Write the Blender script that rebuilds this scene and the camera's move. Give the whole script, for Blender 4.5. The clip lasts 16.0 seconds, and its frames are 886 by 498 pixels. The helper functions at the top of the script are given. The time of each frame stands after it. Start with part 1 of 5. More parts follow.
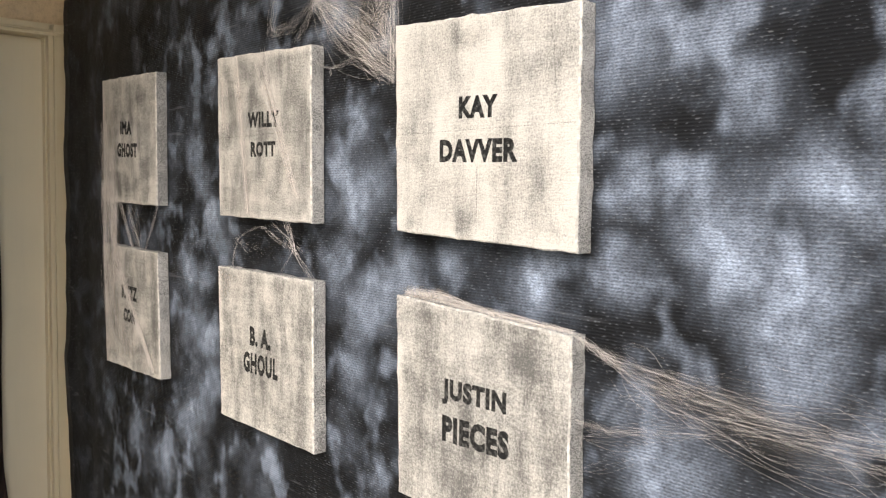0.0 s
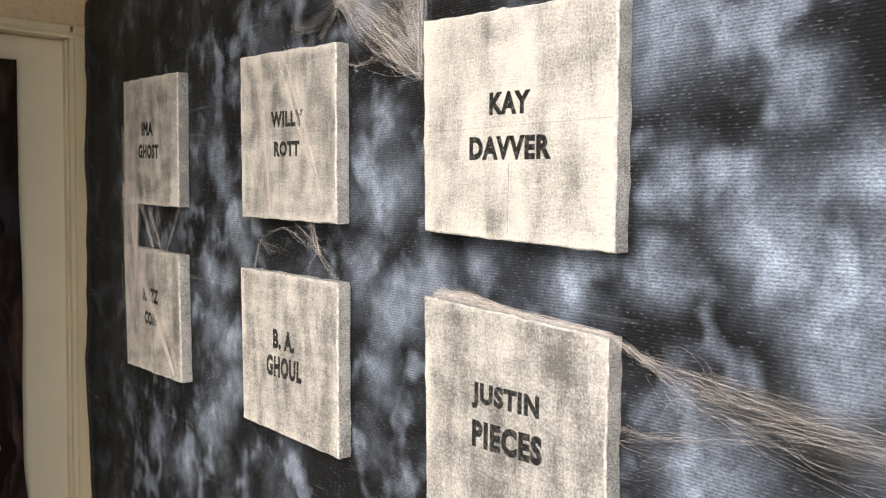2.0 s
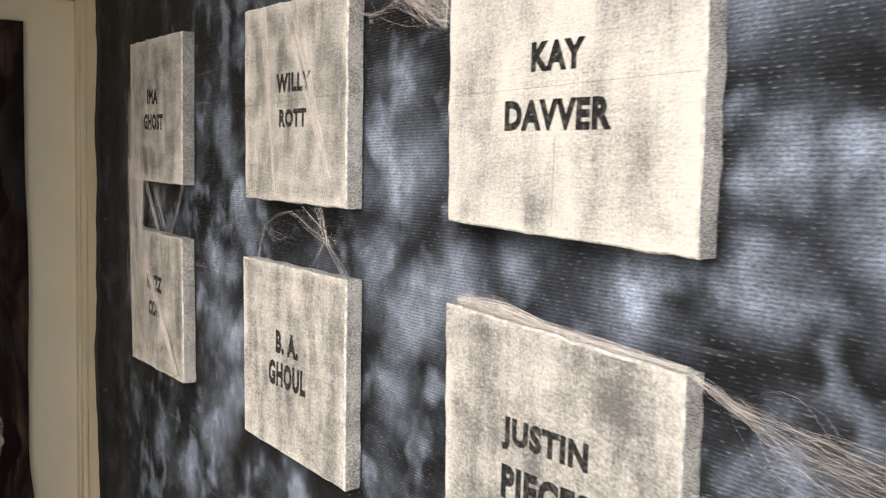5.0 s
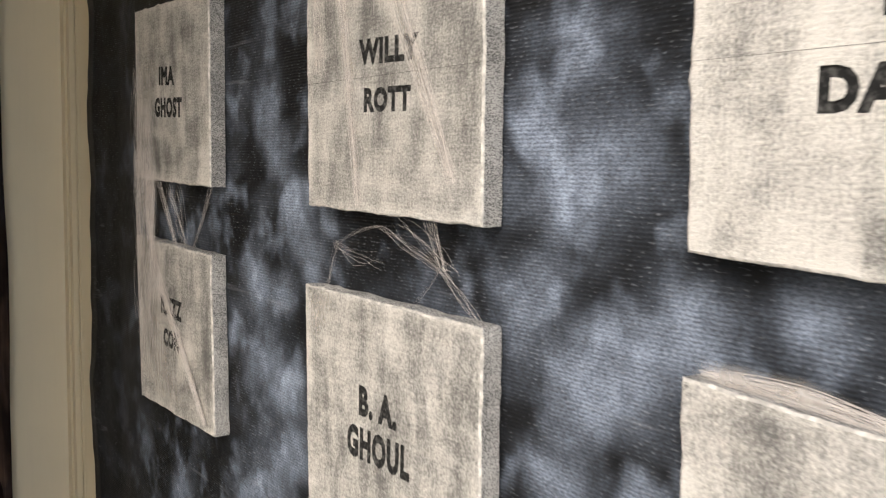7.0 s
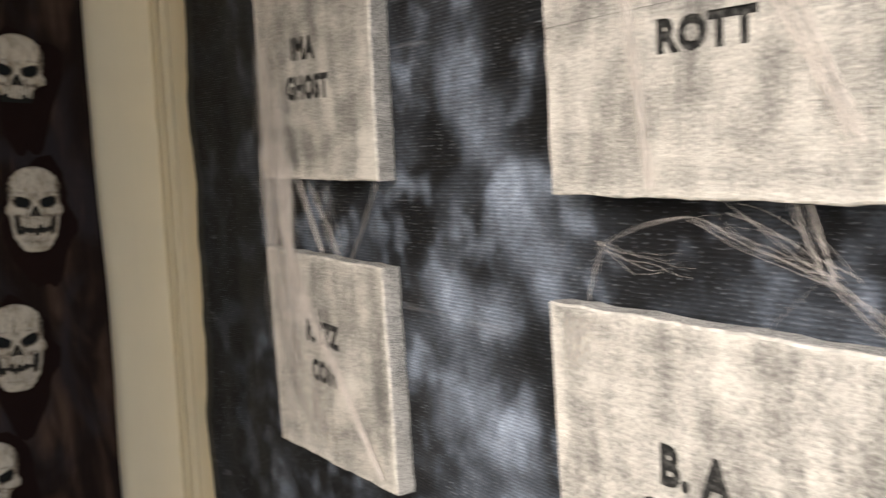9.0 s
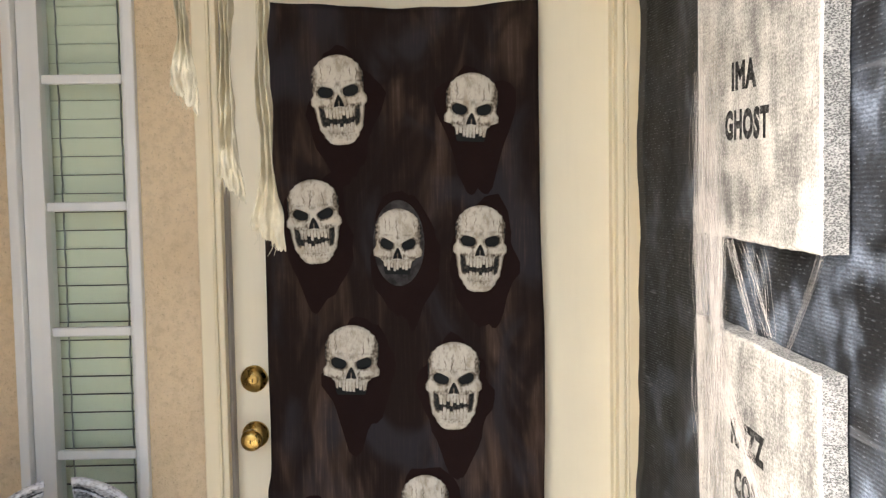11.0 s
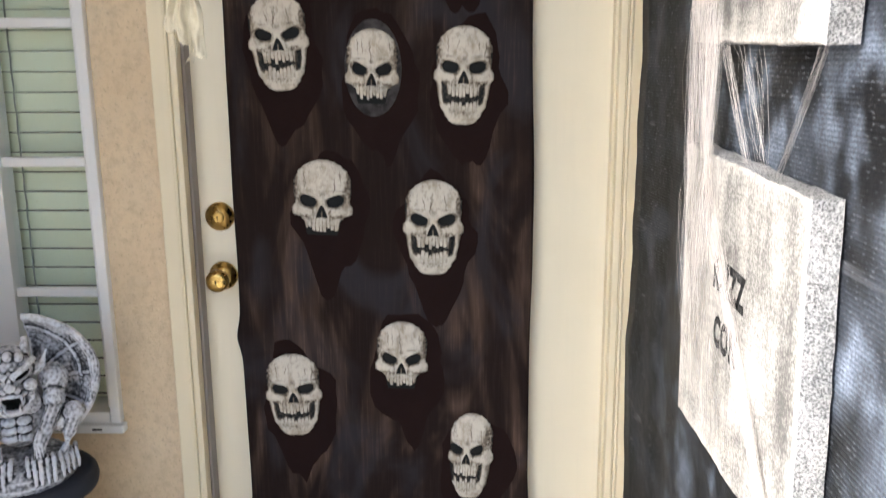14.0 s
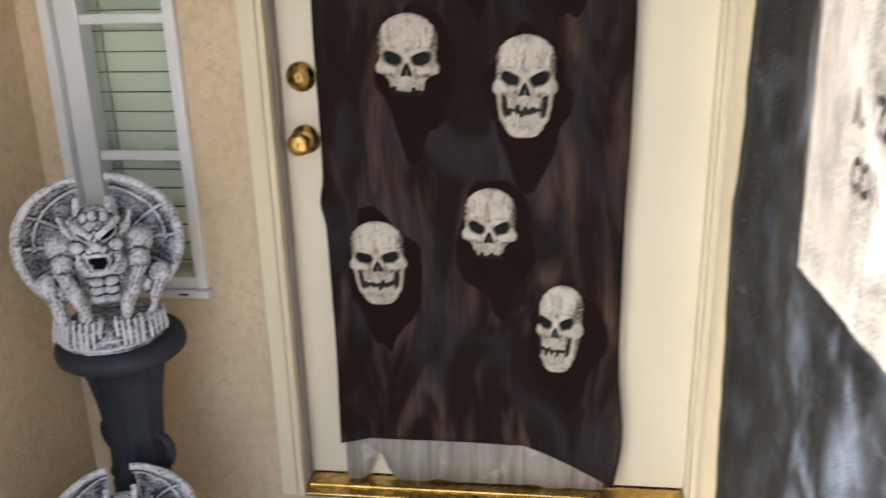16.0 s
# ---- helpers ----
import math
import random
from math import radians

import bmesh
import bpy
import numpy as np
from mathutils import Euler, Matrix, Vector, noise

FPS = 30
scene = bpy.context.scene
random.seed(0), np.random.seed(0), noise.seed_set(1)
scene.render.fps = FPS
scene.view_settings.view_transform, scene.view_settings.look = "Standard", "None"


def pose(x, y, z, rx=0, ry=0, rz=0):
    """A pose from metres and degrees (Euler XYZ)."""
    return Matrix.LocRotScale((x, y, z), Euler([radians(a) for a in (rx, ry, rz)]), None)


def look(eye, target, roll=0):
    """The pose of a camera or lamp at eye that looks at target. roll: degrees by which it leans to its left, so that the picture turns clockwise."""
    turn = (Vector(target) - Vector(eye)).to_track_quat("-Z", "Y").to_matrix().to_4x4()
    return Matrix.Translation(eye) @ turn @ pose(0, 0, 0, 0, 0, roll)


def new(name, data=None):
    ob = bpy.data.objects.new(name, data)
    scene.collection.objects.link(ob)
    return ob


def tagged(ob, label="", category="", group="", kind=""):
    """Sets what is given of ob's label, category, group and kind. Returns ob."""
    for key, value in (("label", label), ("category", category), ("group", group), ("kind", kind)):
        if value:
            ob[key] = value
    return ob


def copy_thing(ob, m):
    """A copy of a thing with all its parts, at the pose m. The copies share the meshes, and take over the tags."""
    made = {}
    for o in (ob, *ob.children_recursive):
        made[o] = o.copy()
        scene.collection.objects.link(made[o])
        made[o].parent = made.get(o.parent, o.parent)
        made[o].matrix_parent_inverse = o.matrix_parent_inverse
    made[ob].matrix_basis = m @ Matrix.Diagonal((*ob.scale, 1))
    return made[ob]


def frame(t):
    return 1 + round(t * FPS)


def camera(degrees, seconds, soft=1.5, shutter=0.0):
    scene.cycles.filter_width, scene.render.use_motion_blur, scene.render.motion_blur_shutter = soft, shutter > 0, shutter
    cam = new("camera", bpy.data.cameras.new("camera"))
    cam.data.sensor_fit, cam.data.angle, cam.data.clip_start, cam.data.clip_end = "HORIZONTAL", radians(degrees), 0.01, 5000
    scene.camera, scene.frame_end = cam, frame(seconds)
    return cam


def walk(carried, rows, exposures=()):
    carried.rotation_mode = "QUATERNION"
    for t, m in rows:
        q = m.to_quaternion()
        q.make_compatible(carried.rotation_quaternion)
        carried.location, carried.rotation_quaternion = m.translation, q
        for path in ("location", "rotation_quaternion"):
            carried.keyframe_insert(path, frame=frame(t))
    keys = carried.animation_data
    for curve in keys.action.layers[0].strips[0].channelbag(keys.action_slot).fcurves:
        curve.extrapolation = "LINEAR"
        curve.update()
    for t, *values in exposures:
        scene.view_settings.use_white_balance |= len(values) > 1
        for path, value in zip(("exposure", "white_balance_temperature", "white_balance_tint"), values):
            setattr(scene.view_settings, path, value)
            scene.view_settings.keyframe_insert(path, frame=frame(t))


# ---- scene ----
cam = camera(54.4, 16.0, soft=1.3, shutter=0.5)
PATH = [
    (0, (0.026, 0.097, 1.435), (1.324, 1.614, 1.314), 0.8),
    (0.5, (0.024, 0.106, 1.429), (1.313, 1.631, 1.327), 0.2),
    (1, (0.017, 0.11, 1.429), (1.324, 1.619, 1.321), -0.1),
    (1.5, (0.004, 0.118, 1.431), (1.328, 1.613, 1.323), -0.0),
    (2, (0.031, 0.143, 1.425), (1.302, 1.684, 1.313), 0.7),
    (2.5, (0.036, 0.152, 1.429), (1.295, 1.702, 1.327), 0.3),
    (3, (0.053, 0.164, 1.426), (1.325, 1.703, 1.301), 0.2),
    (5.3, (0.292, 0.471, 1.43), (1.46, 2.086, 1.269), 1.6),
    (5.5, (0.292, 0.535, 1.436), (1.484, 2.137, 1.327), 1.6),
    (6, (0.289, 0.688, 1.45), (1.53, 2.253, 1.341), 0.8),
    (6.5, (0.297, 0.804, 1.441), (1.533, 2.362, 1.223), 1.9),
    (7, (0.348, 0.929, 1.445), (1.569, 2.502, 1.259), 1.2),
    (7.5, (0.389, 1.064, 1.45), (1.597, 2.647, 1.264), 1.4),
    (8, (0.38, 1.208, 1.422), (1.625, 2.757, 1.194), 0.1),
    (8.5, (0.344, 1.348, 1.427), (1.601, 2.889, 1.215), -1.8),
    (9, (0.337, 1.433, 1.424), (1.478, 3.063, 1.222), -2.3),
    (9.5, (0.406, 1.5, 1.439), (1.217, 3.321, 1.277), -2.0),
    (10, (0.508, 1.562, 1.456), (0.882, 3.523, 1.336), -1.5),
    (10.2, (0.525, 1.573, 1.471), (0.79, 3.552, 1.35), -1.3),
    (12.3, (0.721, 1.785, 1.472), (0.676, 3.781, 1.353), -0.9),
    (12.5, (0.726, 1.79, 1.463), (0.672, 3.783, 1.31), -0.9),
    (13, (0.735, 1.806, 1.44), (0.691, 3.789, 1.182), -0.4),
    (13.5, (0.738, 1.823, 1.414), (0.686, 3.794, 1.083), -0.4),
    (14, (0.744, 1.835, 1.387), (0.685, 3.786, 0.952), -0.4),
    (14.5, (0.753, 1.844, 1.365), (0.689, 3.77, 0.831), -0.4),
    (15, (0.767, 1.852, 1.348), (0.669, 3.756, 0.743), -0.3),
    (15.5, (0.769, 1.859, 1.337), (0.641, 3.749, 0.697), -0.0),
    (15.8, (0.745, 1.881, 1.314), (0.565, 3.764, 0.667), -0.65),
    (16, (0.718, 1.907, 1.288), (0.477, 3.781, 0.633), -1.4),
]
EXPOSURES = [(0.0, 0.48, 6500, 10), (3.0, 0.48, 6500, 10), (5.5, 0.42, 6450, 10), (6.5, 0.34, 6450, 10), (7.5, 0.34, 6450, 10), (8.5, 0.66, 6450, 10), (9.2, 0.72, 6500, 10), (9.6, 0.75, 6500, 10),
             (10.1, 1.85, 6500, 10), (12.3, 2.1, 5900, 10), (13.4, 2.08, 5900, 10), (15.0, 2.1, 6000, 10), (16.0, 2.1, 6150, 10)]
# CEIL_Y and WEST_Y set where the unseen ceiling and wall stop the light.
SKY, SUN, CEIL_Y, WEST_Y = 0.15, 1.7, 1.2, 2.1
walk(cam, [(t, look(eye, target, roll)) for t, eye, target, roll in PATH], EXPOSURES)

# ---- world and sun ----
world = bpy.data.worlds.new("overcast_sky")
scene.world = world
world.use_nodes = True
wn = world.node_tree.nodes
sky = wn.new("ShaderNodeTexSky")
sky.sky_type = "NISHITA"
sky.sun_disc = False
sky.sun_elevation = radians(35)
sky.sun_rotation = radians(238.6)
sky.dust_density = 3.0
world.node_tree.links.new(sky.outputs[0], wn["Background"].inputs[0])
wn["Background"].inputs[1].default_value = SKY
sun = new("sun", bpy.data.lights.new("sun", "SUN"))
sun.data.energy = SUN
sun.data.angle = radians(30)
sun.data.color = (1.0, 0.95, 0.88)
sun.matrix_world = look((-7.7, -4.7, 6.4), (0, 0, 0))


# ---- materials ----
class Mat:
    """A small builder for node materials in world space."""

    def __init__(self, name, rough=0.7, metal=0.0, spec=0.5):
        self.m = bpy.data.materials.new(name)
        self.m.use_nodes = True
        self.t = self.m.node_tree
        self.b = self.t.nodes["Principled BSDF"]
        self.b.inputs["Roughness"].default_value = rough
        self.b.inputs["Metallic"].default_value = metal
        self.b.inputs["Specular IOR Level"].default_value = spec
        self.pos = self.node("ShaderNodeNewGeometry").outputs["Position"]

    def node(self, kind, **props):
        n = self.t.nodes.new(kind)
        for k, v in props.items():
            setattr(n, k, v)
        return n

    def put(self, value, socket):
        if isinstance(value, bpy.types.NodeSocket):
            self.t.links.new(value, socket)
        else:
            socket.default_value = value

    def scaled(self, sx, sy, sz, offset=(0, 0, 0)):
        n = self.node("ShaderNodeMapping")
        self.put(self.pos, n.inputs[0])
        n.inputs["Location"].default_value = offset
        n.inputs["Scale"].default_value = (sx, sy, sz)
        return n.outputs[0]

    def node_z(self):
        n = self.node("ShaderNodeSeparateXYZ")
        self.put(self.pos, n.inputs[0])
        return n.outputs[2]

    def noise(self, scale, detail=4, rough=0.55, vec=None, distortion=0.0):
        n = self.node("ShaderNodeTexNoise")
        self.put(vec or self.pos, n.inputs["Vector"])
        n.inputs["Scale"].default_value, n.inputs["Detail"].default_value = scale, detail
        n.inputs["Roughness"].default_value, n.inputs["Distortion"].default_value = rough, distortion
        return n.outputs["Fac"]

    def voronoi(self, scale, vec=None, feature="F1", out="Distance"):
        n = self.node("ShaderNodeTexVoronoi", feature=feature)
        self.put(vec or self.pos, n.inputs["Vector"])
        n.inputs["Scale"].default_value = scale
        return n.outputs[out]

    def math(self, op, a, b=0.0, clamp=False):
        n = self.node("ShaderNodeMath", operation=op, use_clamp=clamp)
        self.put(a, n.inputs[0])
        self.put(b, n.inputs[1])
        return n.outputs[0]

    def step(self, value, lo, hi, out_lo=0.0, out_hi=1.0):
        n = self.node("ShaderNodeMapRange", interpolation_type="SMOOTHSTEP")
        self.put(value, n.inputs[0])
        for i, v in enumerate((lo, hi, out_lo, out_hi)):
            n.inputs[i + 1].default_value = v
        return n.outputs[0]

    def mix(self, fac, a, b):
        n = self.node("ShaderNodeMix", data_type="RGBA")
        self.put(fac, n.inputs[0])
        for v, s in ((a, n.inputs[6]), (b, n.inputs[7])):
            self.put((*v, 1.0) if isinstance(v, tuple) else v, s)
        return n.outputs[2]

    def colour(self, c):
        self.put((*c, 1.0) if isinstance(c, tuple) else c, self.b.inputs["Base Color"])
        return self

    def rough(self, r):
        self.put(r, self.b.inputs["Roughness"])
        return self

    def bump(self, height, strength=0.4, distance=0.002):
        n = self.node("ShaderNodeBump")
        n.inputs["Strength"].default_value, n.inputs["Distance"].default_value = strength, distance
        self.put(height, n.inputs["Height"])
        old = self.b.inputs["Normal"].links
        if old:
            self.put(old[0].from_socket, n.inputs["Normal"])
        self.put(n.outputs[0], self.b.inputs["Normal"])
        return self


def painted(name, base, rough=0.45, dirt=0.12, grain=0.15):
    m = Mat(name, rough)
    stain = m.step(m.noise(6, 5), 0.4, 0.75)
    streak = m.step(m.noise(5, 4, vec=m.scaled(14, 14, 0.8)), 0.45, 0.8)
    c = m.mix(m.math("MULTIPLY", stain, dirt), base, tuple(v * 0.62 for v in base))
    c = m.mix(m.math("MULTIPLY", streak, dirt), c, tuple(v * 0.7 for v in base))
    m.colour(c).rough(m.step(m.noise(25, 3), 0.2, 0.8, rough - 0.08, rough + 0.12))
    m.bump(m.noise(160, 3), grain, 0.0006)
    return m.m


def stucco_material():
    m = Mat("beige_stucco", 0.9, 0, 0.3)
    c = m.mix(m.step(m.noise(3, 5), 0.3, 0.75), (0.76, 0.61, 0.41), (0.67, 0.53, 0.35))
    c = m.mix(m.math("MULTIPLY", m.step(m.noise(45, 5, 0.65), 0.42, 0.72), 0.45), c, (0.50, 0.38, 0.24))
    c = m.mix(m.math("MULTIPLY", m.step(m.noise(140, 3), 0.56, 0.76), 0.45), c, (0.30, 0.22, 0.15))
    m.colour(c)
    m.bump(m.noise(130, 5, 0.6), 0.75, 0.005)
    m.bump(m.noise(28, 3), 0.3, 0.006)
    return m.m


def cloth_material():
    """Black ribbed vinyl, sprayed with soft patches of pale blue-white paint."""
    m = Mat("sprayed_black_vinyl", 0.5, 0, 0.12)
    warp = m.node("ShaderNodeVectorMath", operation="ADD")
    wob = m.node("ShaderNodeTexNoise")
    m.put(m.pos, wob.inputs["Vector"])
    wob.inputs["Scale"].default_value, wob.inputs["Detail"].default_value = 11.0, 3.0
    off = m.node("ShaderNodeVectorMath", operation="MULTIPLY_ADD")
    m.put(wob.outputs["Color"], off.inputs[0])
    off.inputs[1].default_value, off.inputs[2].default_value = (0, 0.12, 0.12), (0, -0.06, -0.06)
    m.put(m.pos, warp.inputs[0])
    m.put(off.outputs[0], warp.inputs[1])
    paint = None
    for y, z, r in SPRAY:
        d = m.node("ShaderNodeVectorMath", operation="DISTANCE")
        m.put(warp.outputs[0], d.inputs[0])
        d.inputs[1].default_value = (CLOTH_X, y, z)
        spot = m.math("POWER", m.step(d.outputs["Value"], r * 2.0, 0.0), 1.6)
        paint = spot if paint is None else m.math("ADD", paint, spot)
    haze = m.step(m.noise(7.5, 4, 0.5, None, 0.3), 0.42, 0.80)
    puff = m.step(m.noise(13, 2, 0.4, m.scaled(1, 1.0, 0.85, (0, 4.1, 2.3))), 0.50, 0.75)
    paint = m.math("ADD", m.math("MULTIPLY", paint, 0.52), m.math("ADD", m.math("MULTIPLY", haze, 0.22), m.math("MULTIPLY", puff, 0.50)), True)
    # the spray stops short of the end by the door
    where = m.node("ShaderNodeSeparateXYZ")
    m.put(warp.outputs[0], where.inputs[0])
    paint = m.math("MULTIPLY", paint, m.step(where.outputs[1], 3.10, 3.40, 1.0, 0.22))
    paint = m.math("MULTIPLY", paint, m.step(m.noise(34, 3, 0.5), 0.28, 0.66, 0.68, 1.08))
    rib = m.node("ShaderNodeTexWave", wave_type="BANDS", bands_direction="Z", wave_profile="SIN")
    m.put(m.pos, rib.inputs["Vector"])
    rib.inputs["Scale"].default_value, rib.inputs["Distortion"].default_value = 58.0, 0.9
    rib.inputs["Detail"].default_value, rib.inputs["Detail Scale"].default_value = 2.0, 0.6
    ridge = rib.outputs["Fac"]
    fine = m.noise(420, 2, 0.6, m.scaled(1, 0.45, 1))
    # the spray catches the ridges and leaves the grooves darker
    caught = m.math("MULTIPLY", paint, m.math("ADD", m.math("MULTIPLY", ridge, 0.20), m.step(fine, 0.3, 0.7, 0.32, 0.85)), True)
    base = m.mix(m.noise(2.6, 4), (0.0075, 0.0082, 0.010), (0.017, 0.0172, 0.018))
    c = m.mix(caught, base, (0.48, 0.57, 0.73))
    # the vinyl's small glints, painted as pale dashes on the ridge tops
    glint_dash = m.step(m.noise(300, 2, 0.5, m.scaled(1, 0.35, 1.0)), 0.55, 0.70)
    glints = m.math("MULTIPLY", m.math("MULTIPLY", glint_dash, m.step(ridge, 0.35, 0.85)), m.step(m.noise(9, 4), 0.30, 0.62, 0.15, 1.0))
    c = m.mix(m.math("MULTIPLY", glints, 0.24), c, (0.52, 0.56, 0.62))
    # pale creases that run along the roll
    crease = m.step(m.noise(30, 3, 0.6, m.scaled(1, 0.06, 1.0)), 0.66, 0.74)
    c = m.mix(m.math("MULTIPLY", crease, 0.16), c, (0.45, 0.47, 0.52))
    m.colour(c)
    m.rough(m.step(paint, 0.0, 1.0, 0.46, 0.7))
    m.bump(ridge, 0.36, 0.0016)
    m.bump(m.noise(300, 2), 0.25, 0.0008)
    m.bump(m.noise(6, 4, 0.55, m.scaled(1, 0.8, 0.9)), 0.45, 0.02)
    return m.m


def foam_face_material(name, coat):
    """Foam headstone: grey groundcoat with white paint dry-brushed over the grain; coat: how heavily."""
    m = Mat(name, 0.82, 0, 0.3)
    rnd = m.node("ShaderNodeObjectInfo").outputs["Random"]
    shift = m.node("ShaderNodeVectorMath", operation="ADD")
    m.put(m.pos, shift.inputs[0])
    sh = m.node("ShaderNodeCombineXYZ")
    m.put(m.math("MULTIPLY", rnd, 9.0), sh.inputs[0])
    m.put(sh.outputs[0], shift.inputs[1])
    v = shift.outputs[0]

    def turned(lean, sy, sz):
        mp = m.node("ShaderNodeMapping")
        m.put(v, mp.inputs[0])
        mp.inputs["Rotation"].default_value, mp.inputs["Scale"].default_value = (lean, 0, 0), (1, sy, sz)
        return mp.outputs[0]

    def centred(value, weight):
        return m.math("MULTIPLY", m.math("SUBTRACT", value, 0.5), weight)

    hairs = m.noise(300, 3, 0.6, turned(0.02, 1.0, 0.12))
    across = m.noise(270, 3, 0.6, turned(-0.03, 0.14, 1.0))
    grain = m.noise(270, 4, 0.62, v)
    cover = m.math("ADD", centred(grain, 2.3), coat)
    cover = m.math("ADD", cover, centred(hairs, 0.7))
    cover = m.math("ADD", cover, centred(across, 0.7))
    cover = m.math("ADD", cover, centred(m.noise(7.5, 3, 0.5, v, 0.5), 1.2))
    # broad swipes of a nearly dry brush, in three leanings
    for lean, sy, sz, size, weight in ((0.5, 1.0, 0.28, 17, 1.5), (-0.8, 1.0, 0.3, 13, 1.4), (0.05, 0.25, 1.0, 22, 0.9)):
        cover = m.math("ADD", cover, centred(m.noise(size, 3, 0.55, turned(lean, sy, sz), 0.5), weight))
    # rubbed white border
    where = m.node("ShaderNodeSeparateXYZ")
    m.put(m.node("ShaderNodeTexCoord").outputs["Object"], where.inputs[0])
    rim = m.math("SUBTRACT", 0.232, m.math("ABSOLUTE", where.outputs[1]))
    rim = m.math("MINIMUM", rim, m.math("MINIMUM", where.outputs[2], m.math("SUBTRACT", 0.405, where.outputs[2])))
    rim = m.math("ADD", rim, centred(m.noise(14, 3, 0.5, v), 0.05))
    cover = m.math("ADD", cover, m.step(rim, 0.030, -0.006, 0.0, 0.42))
    # a greyer ring round the lettering, where the brush swept in circles
    out = m.node("ShaderNodeVectorMath", operation="DISTANCE")
    flat = m.node("ShaderNodeCombineXYZ")
    m.put(where.outputs[1], flat.inputs[1])
    m.put(where.outputs[2], flat.inputs[2])
    m.put(flat.outputs[0], out.inputs[0])
    out.inputs[1].default_value = (0, 0.0, 0.21)
    ring = m.math("ADD", out.outputs["Value"], centred(m.noise(9, 3, 0.5, v), 0.10))
    ring = m.math("MULTIPLY", m.step(ring, 0.11, 0.16), m.step(ring, 0.215, 0.175))
    cover = m.math("SUBTRACT", cover, m.math("MULTIPLY", m.math("MULTIPLY", ring, m.step(m.noise(5, 2, 0.5, v), 0.35, 0.70)), 0.30))
    cover = m.step(cover, -0.55, 1.2)
    warm = m.mix(m.noise(6, 3, 0.5, v), (0.74, 0.71, 0.65), (0.68, 0.66, 0.62))
    m.colour(m.mix(cover, (0.15, 0.147, 0.14), warm))
    m.bump(m.math("ADD", grain, m.math("ADD", m.math("MULTIPLY", hairs, 0.7), m.math("MULTIPLY", across, 0.6))), 0.75, 0.0022)
    return m.m


def foam_side_material():
    """The hot-cut sides: coarse pitted beads, dark in the pits."""
    m = Mat("pitted_foam_edge", 0.85, 0, 0.3)
    pits = m.voronoi(470, m.scaled(0.7, 0.7, 1.2), "F1")
    n = m.noise(470, 4, 0.65, m.scaled(0.7, 0.7, 1.2))
    v = m.math("ADD", m.math("MULTIPLY", pits, 0.5), m.math("MULTIPLY", n, 1.1))
    cover = m.step(v, 0.60, 0.94)
    soft = m.step(m.noise(14, 3), 0.35, 0.7, -0.28, 0.2)
    cover = m.math("ADD", cover, soft, True)
    m.colour(m.mix(cover, (0.16, 0.16, 0.155), (0.66, 0.65, 0.63)))
    m.bump(v, 0.9, 0.004)
    return m.m


def carved_material():
    m = Mat("carved_dark_paint", 0.9, 0, 0.1)
    m.colour(m.mix(m.step(m.noise(120, 4), 0.45, 0.7), (0.02, 0.02, 0.02), (0.10, 0.098, 0.095)))
    m.bump(m.noise(300, 3), 0.4, 0.001)
    return m.m


def curtain_material():
    """Printed cloth: dark brown drapery with brown and slate folds."""
    m = Mat("printed_brown_cloth", 0.9, 0, 0.08)
    flow = m.noise(5.0, 3, 0.5, m.scaled(1.5, 1, 0.45), 1.3)
    fold = m.noise(17, 3, 0.55, m.scaled(1.0, 1, 0.14, (0.4, 0, 0)), 0.7)
    thread = m.noise(110, 3, 0.6, m.scaled(1.6, 1, 0.06), 0.2)
    weft = m.noise(70, 2, 0.5, m.scaled(0.08, 1, 1.0))
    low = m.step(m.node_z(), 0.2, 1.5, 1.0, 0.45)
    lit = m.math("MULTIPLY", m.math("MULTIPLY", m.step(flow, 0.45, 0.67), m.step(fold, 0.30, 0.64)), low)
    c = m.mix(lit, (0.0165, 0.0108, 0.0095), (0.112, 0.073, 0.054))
    slate = m.math("MULTIPLY", m.step(m.noise(4.4, 3, 0.5, m.scaled(1.3, 1, 0.7, (3, 0, 1)), 1.0), 0.48, 0.68), 0.8)
    c = m.mix(slate, c, (0.030, 0.0275, 0.032))
    hatch = m.math("MULTIPLY", m.step(thread, 0.46, 0.74), m.math("ADD", m.math("MULTIPLY", lit, 0.75), 0.06))
    c = m.mix(m.math("MULTIPLY", hatch, m.step(weft, 0.3, 0.7, 0.45, 1.0)), c, (0.16, 0.105, 0.077))
    m.colour(c)
    m.bump(m.noise(500, 2), 0.15, 0.0006)
    m.bump(m.noise(6, 3, 0.5, m.scaled(1, 1, 0.35)), 0.4, 0.014)
    return m.m


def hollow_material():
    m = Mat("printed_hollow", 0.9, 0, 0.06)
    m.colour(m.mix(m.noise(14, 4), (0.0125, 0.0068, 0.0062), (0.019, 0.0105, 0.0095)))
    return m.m


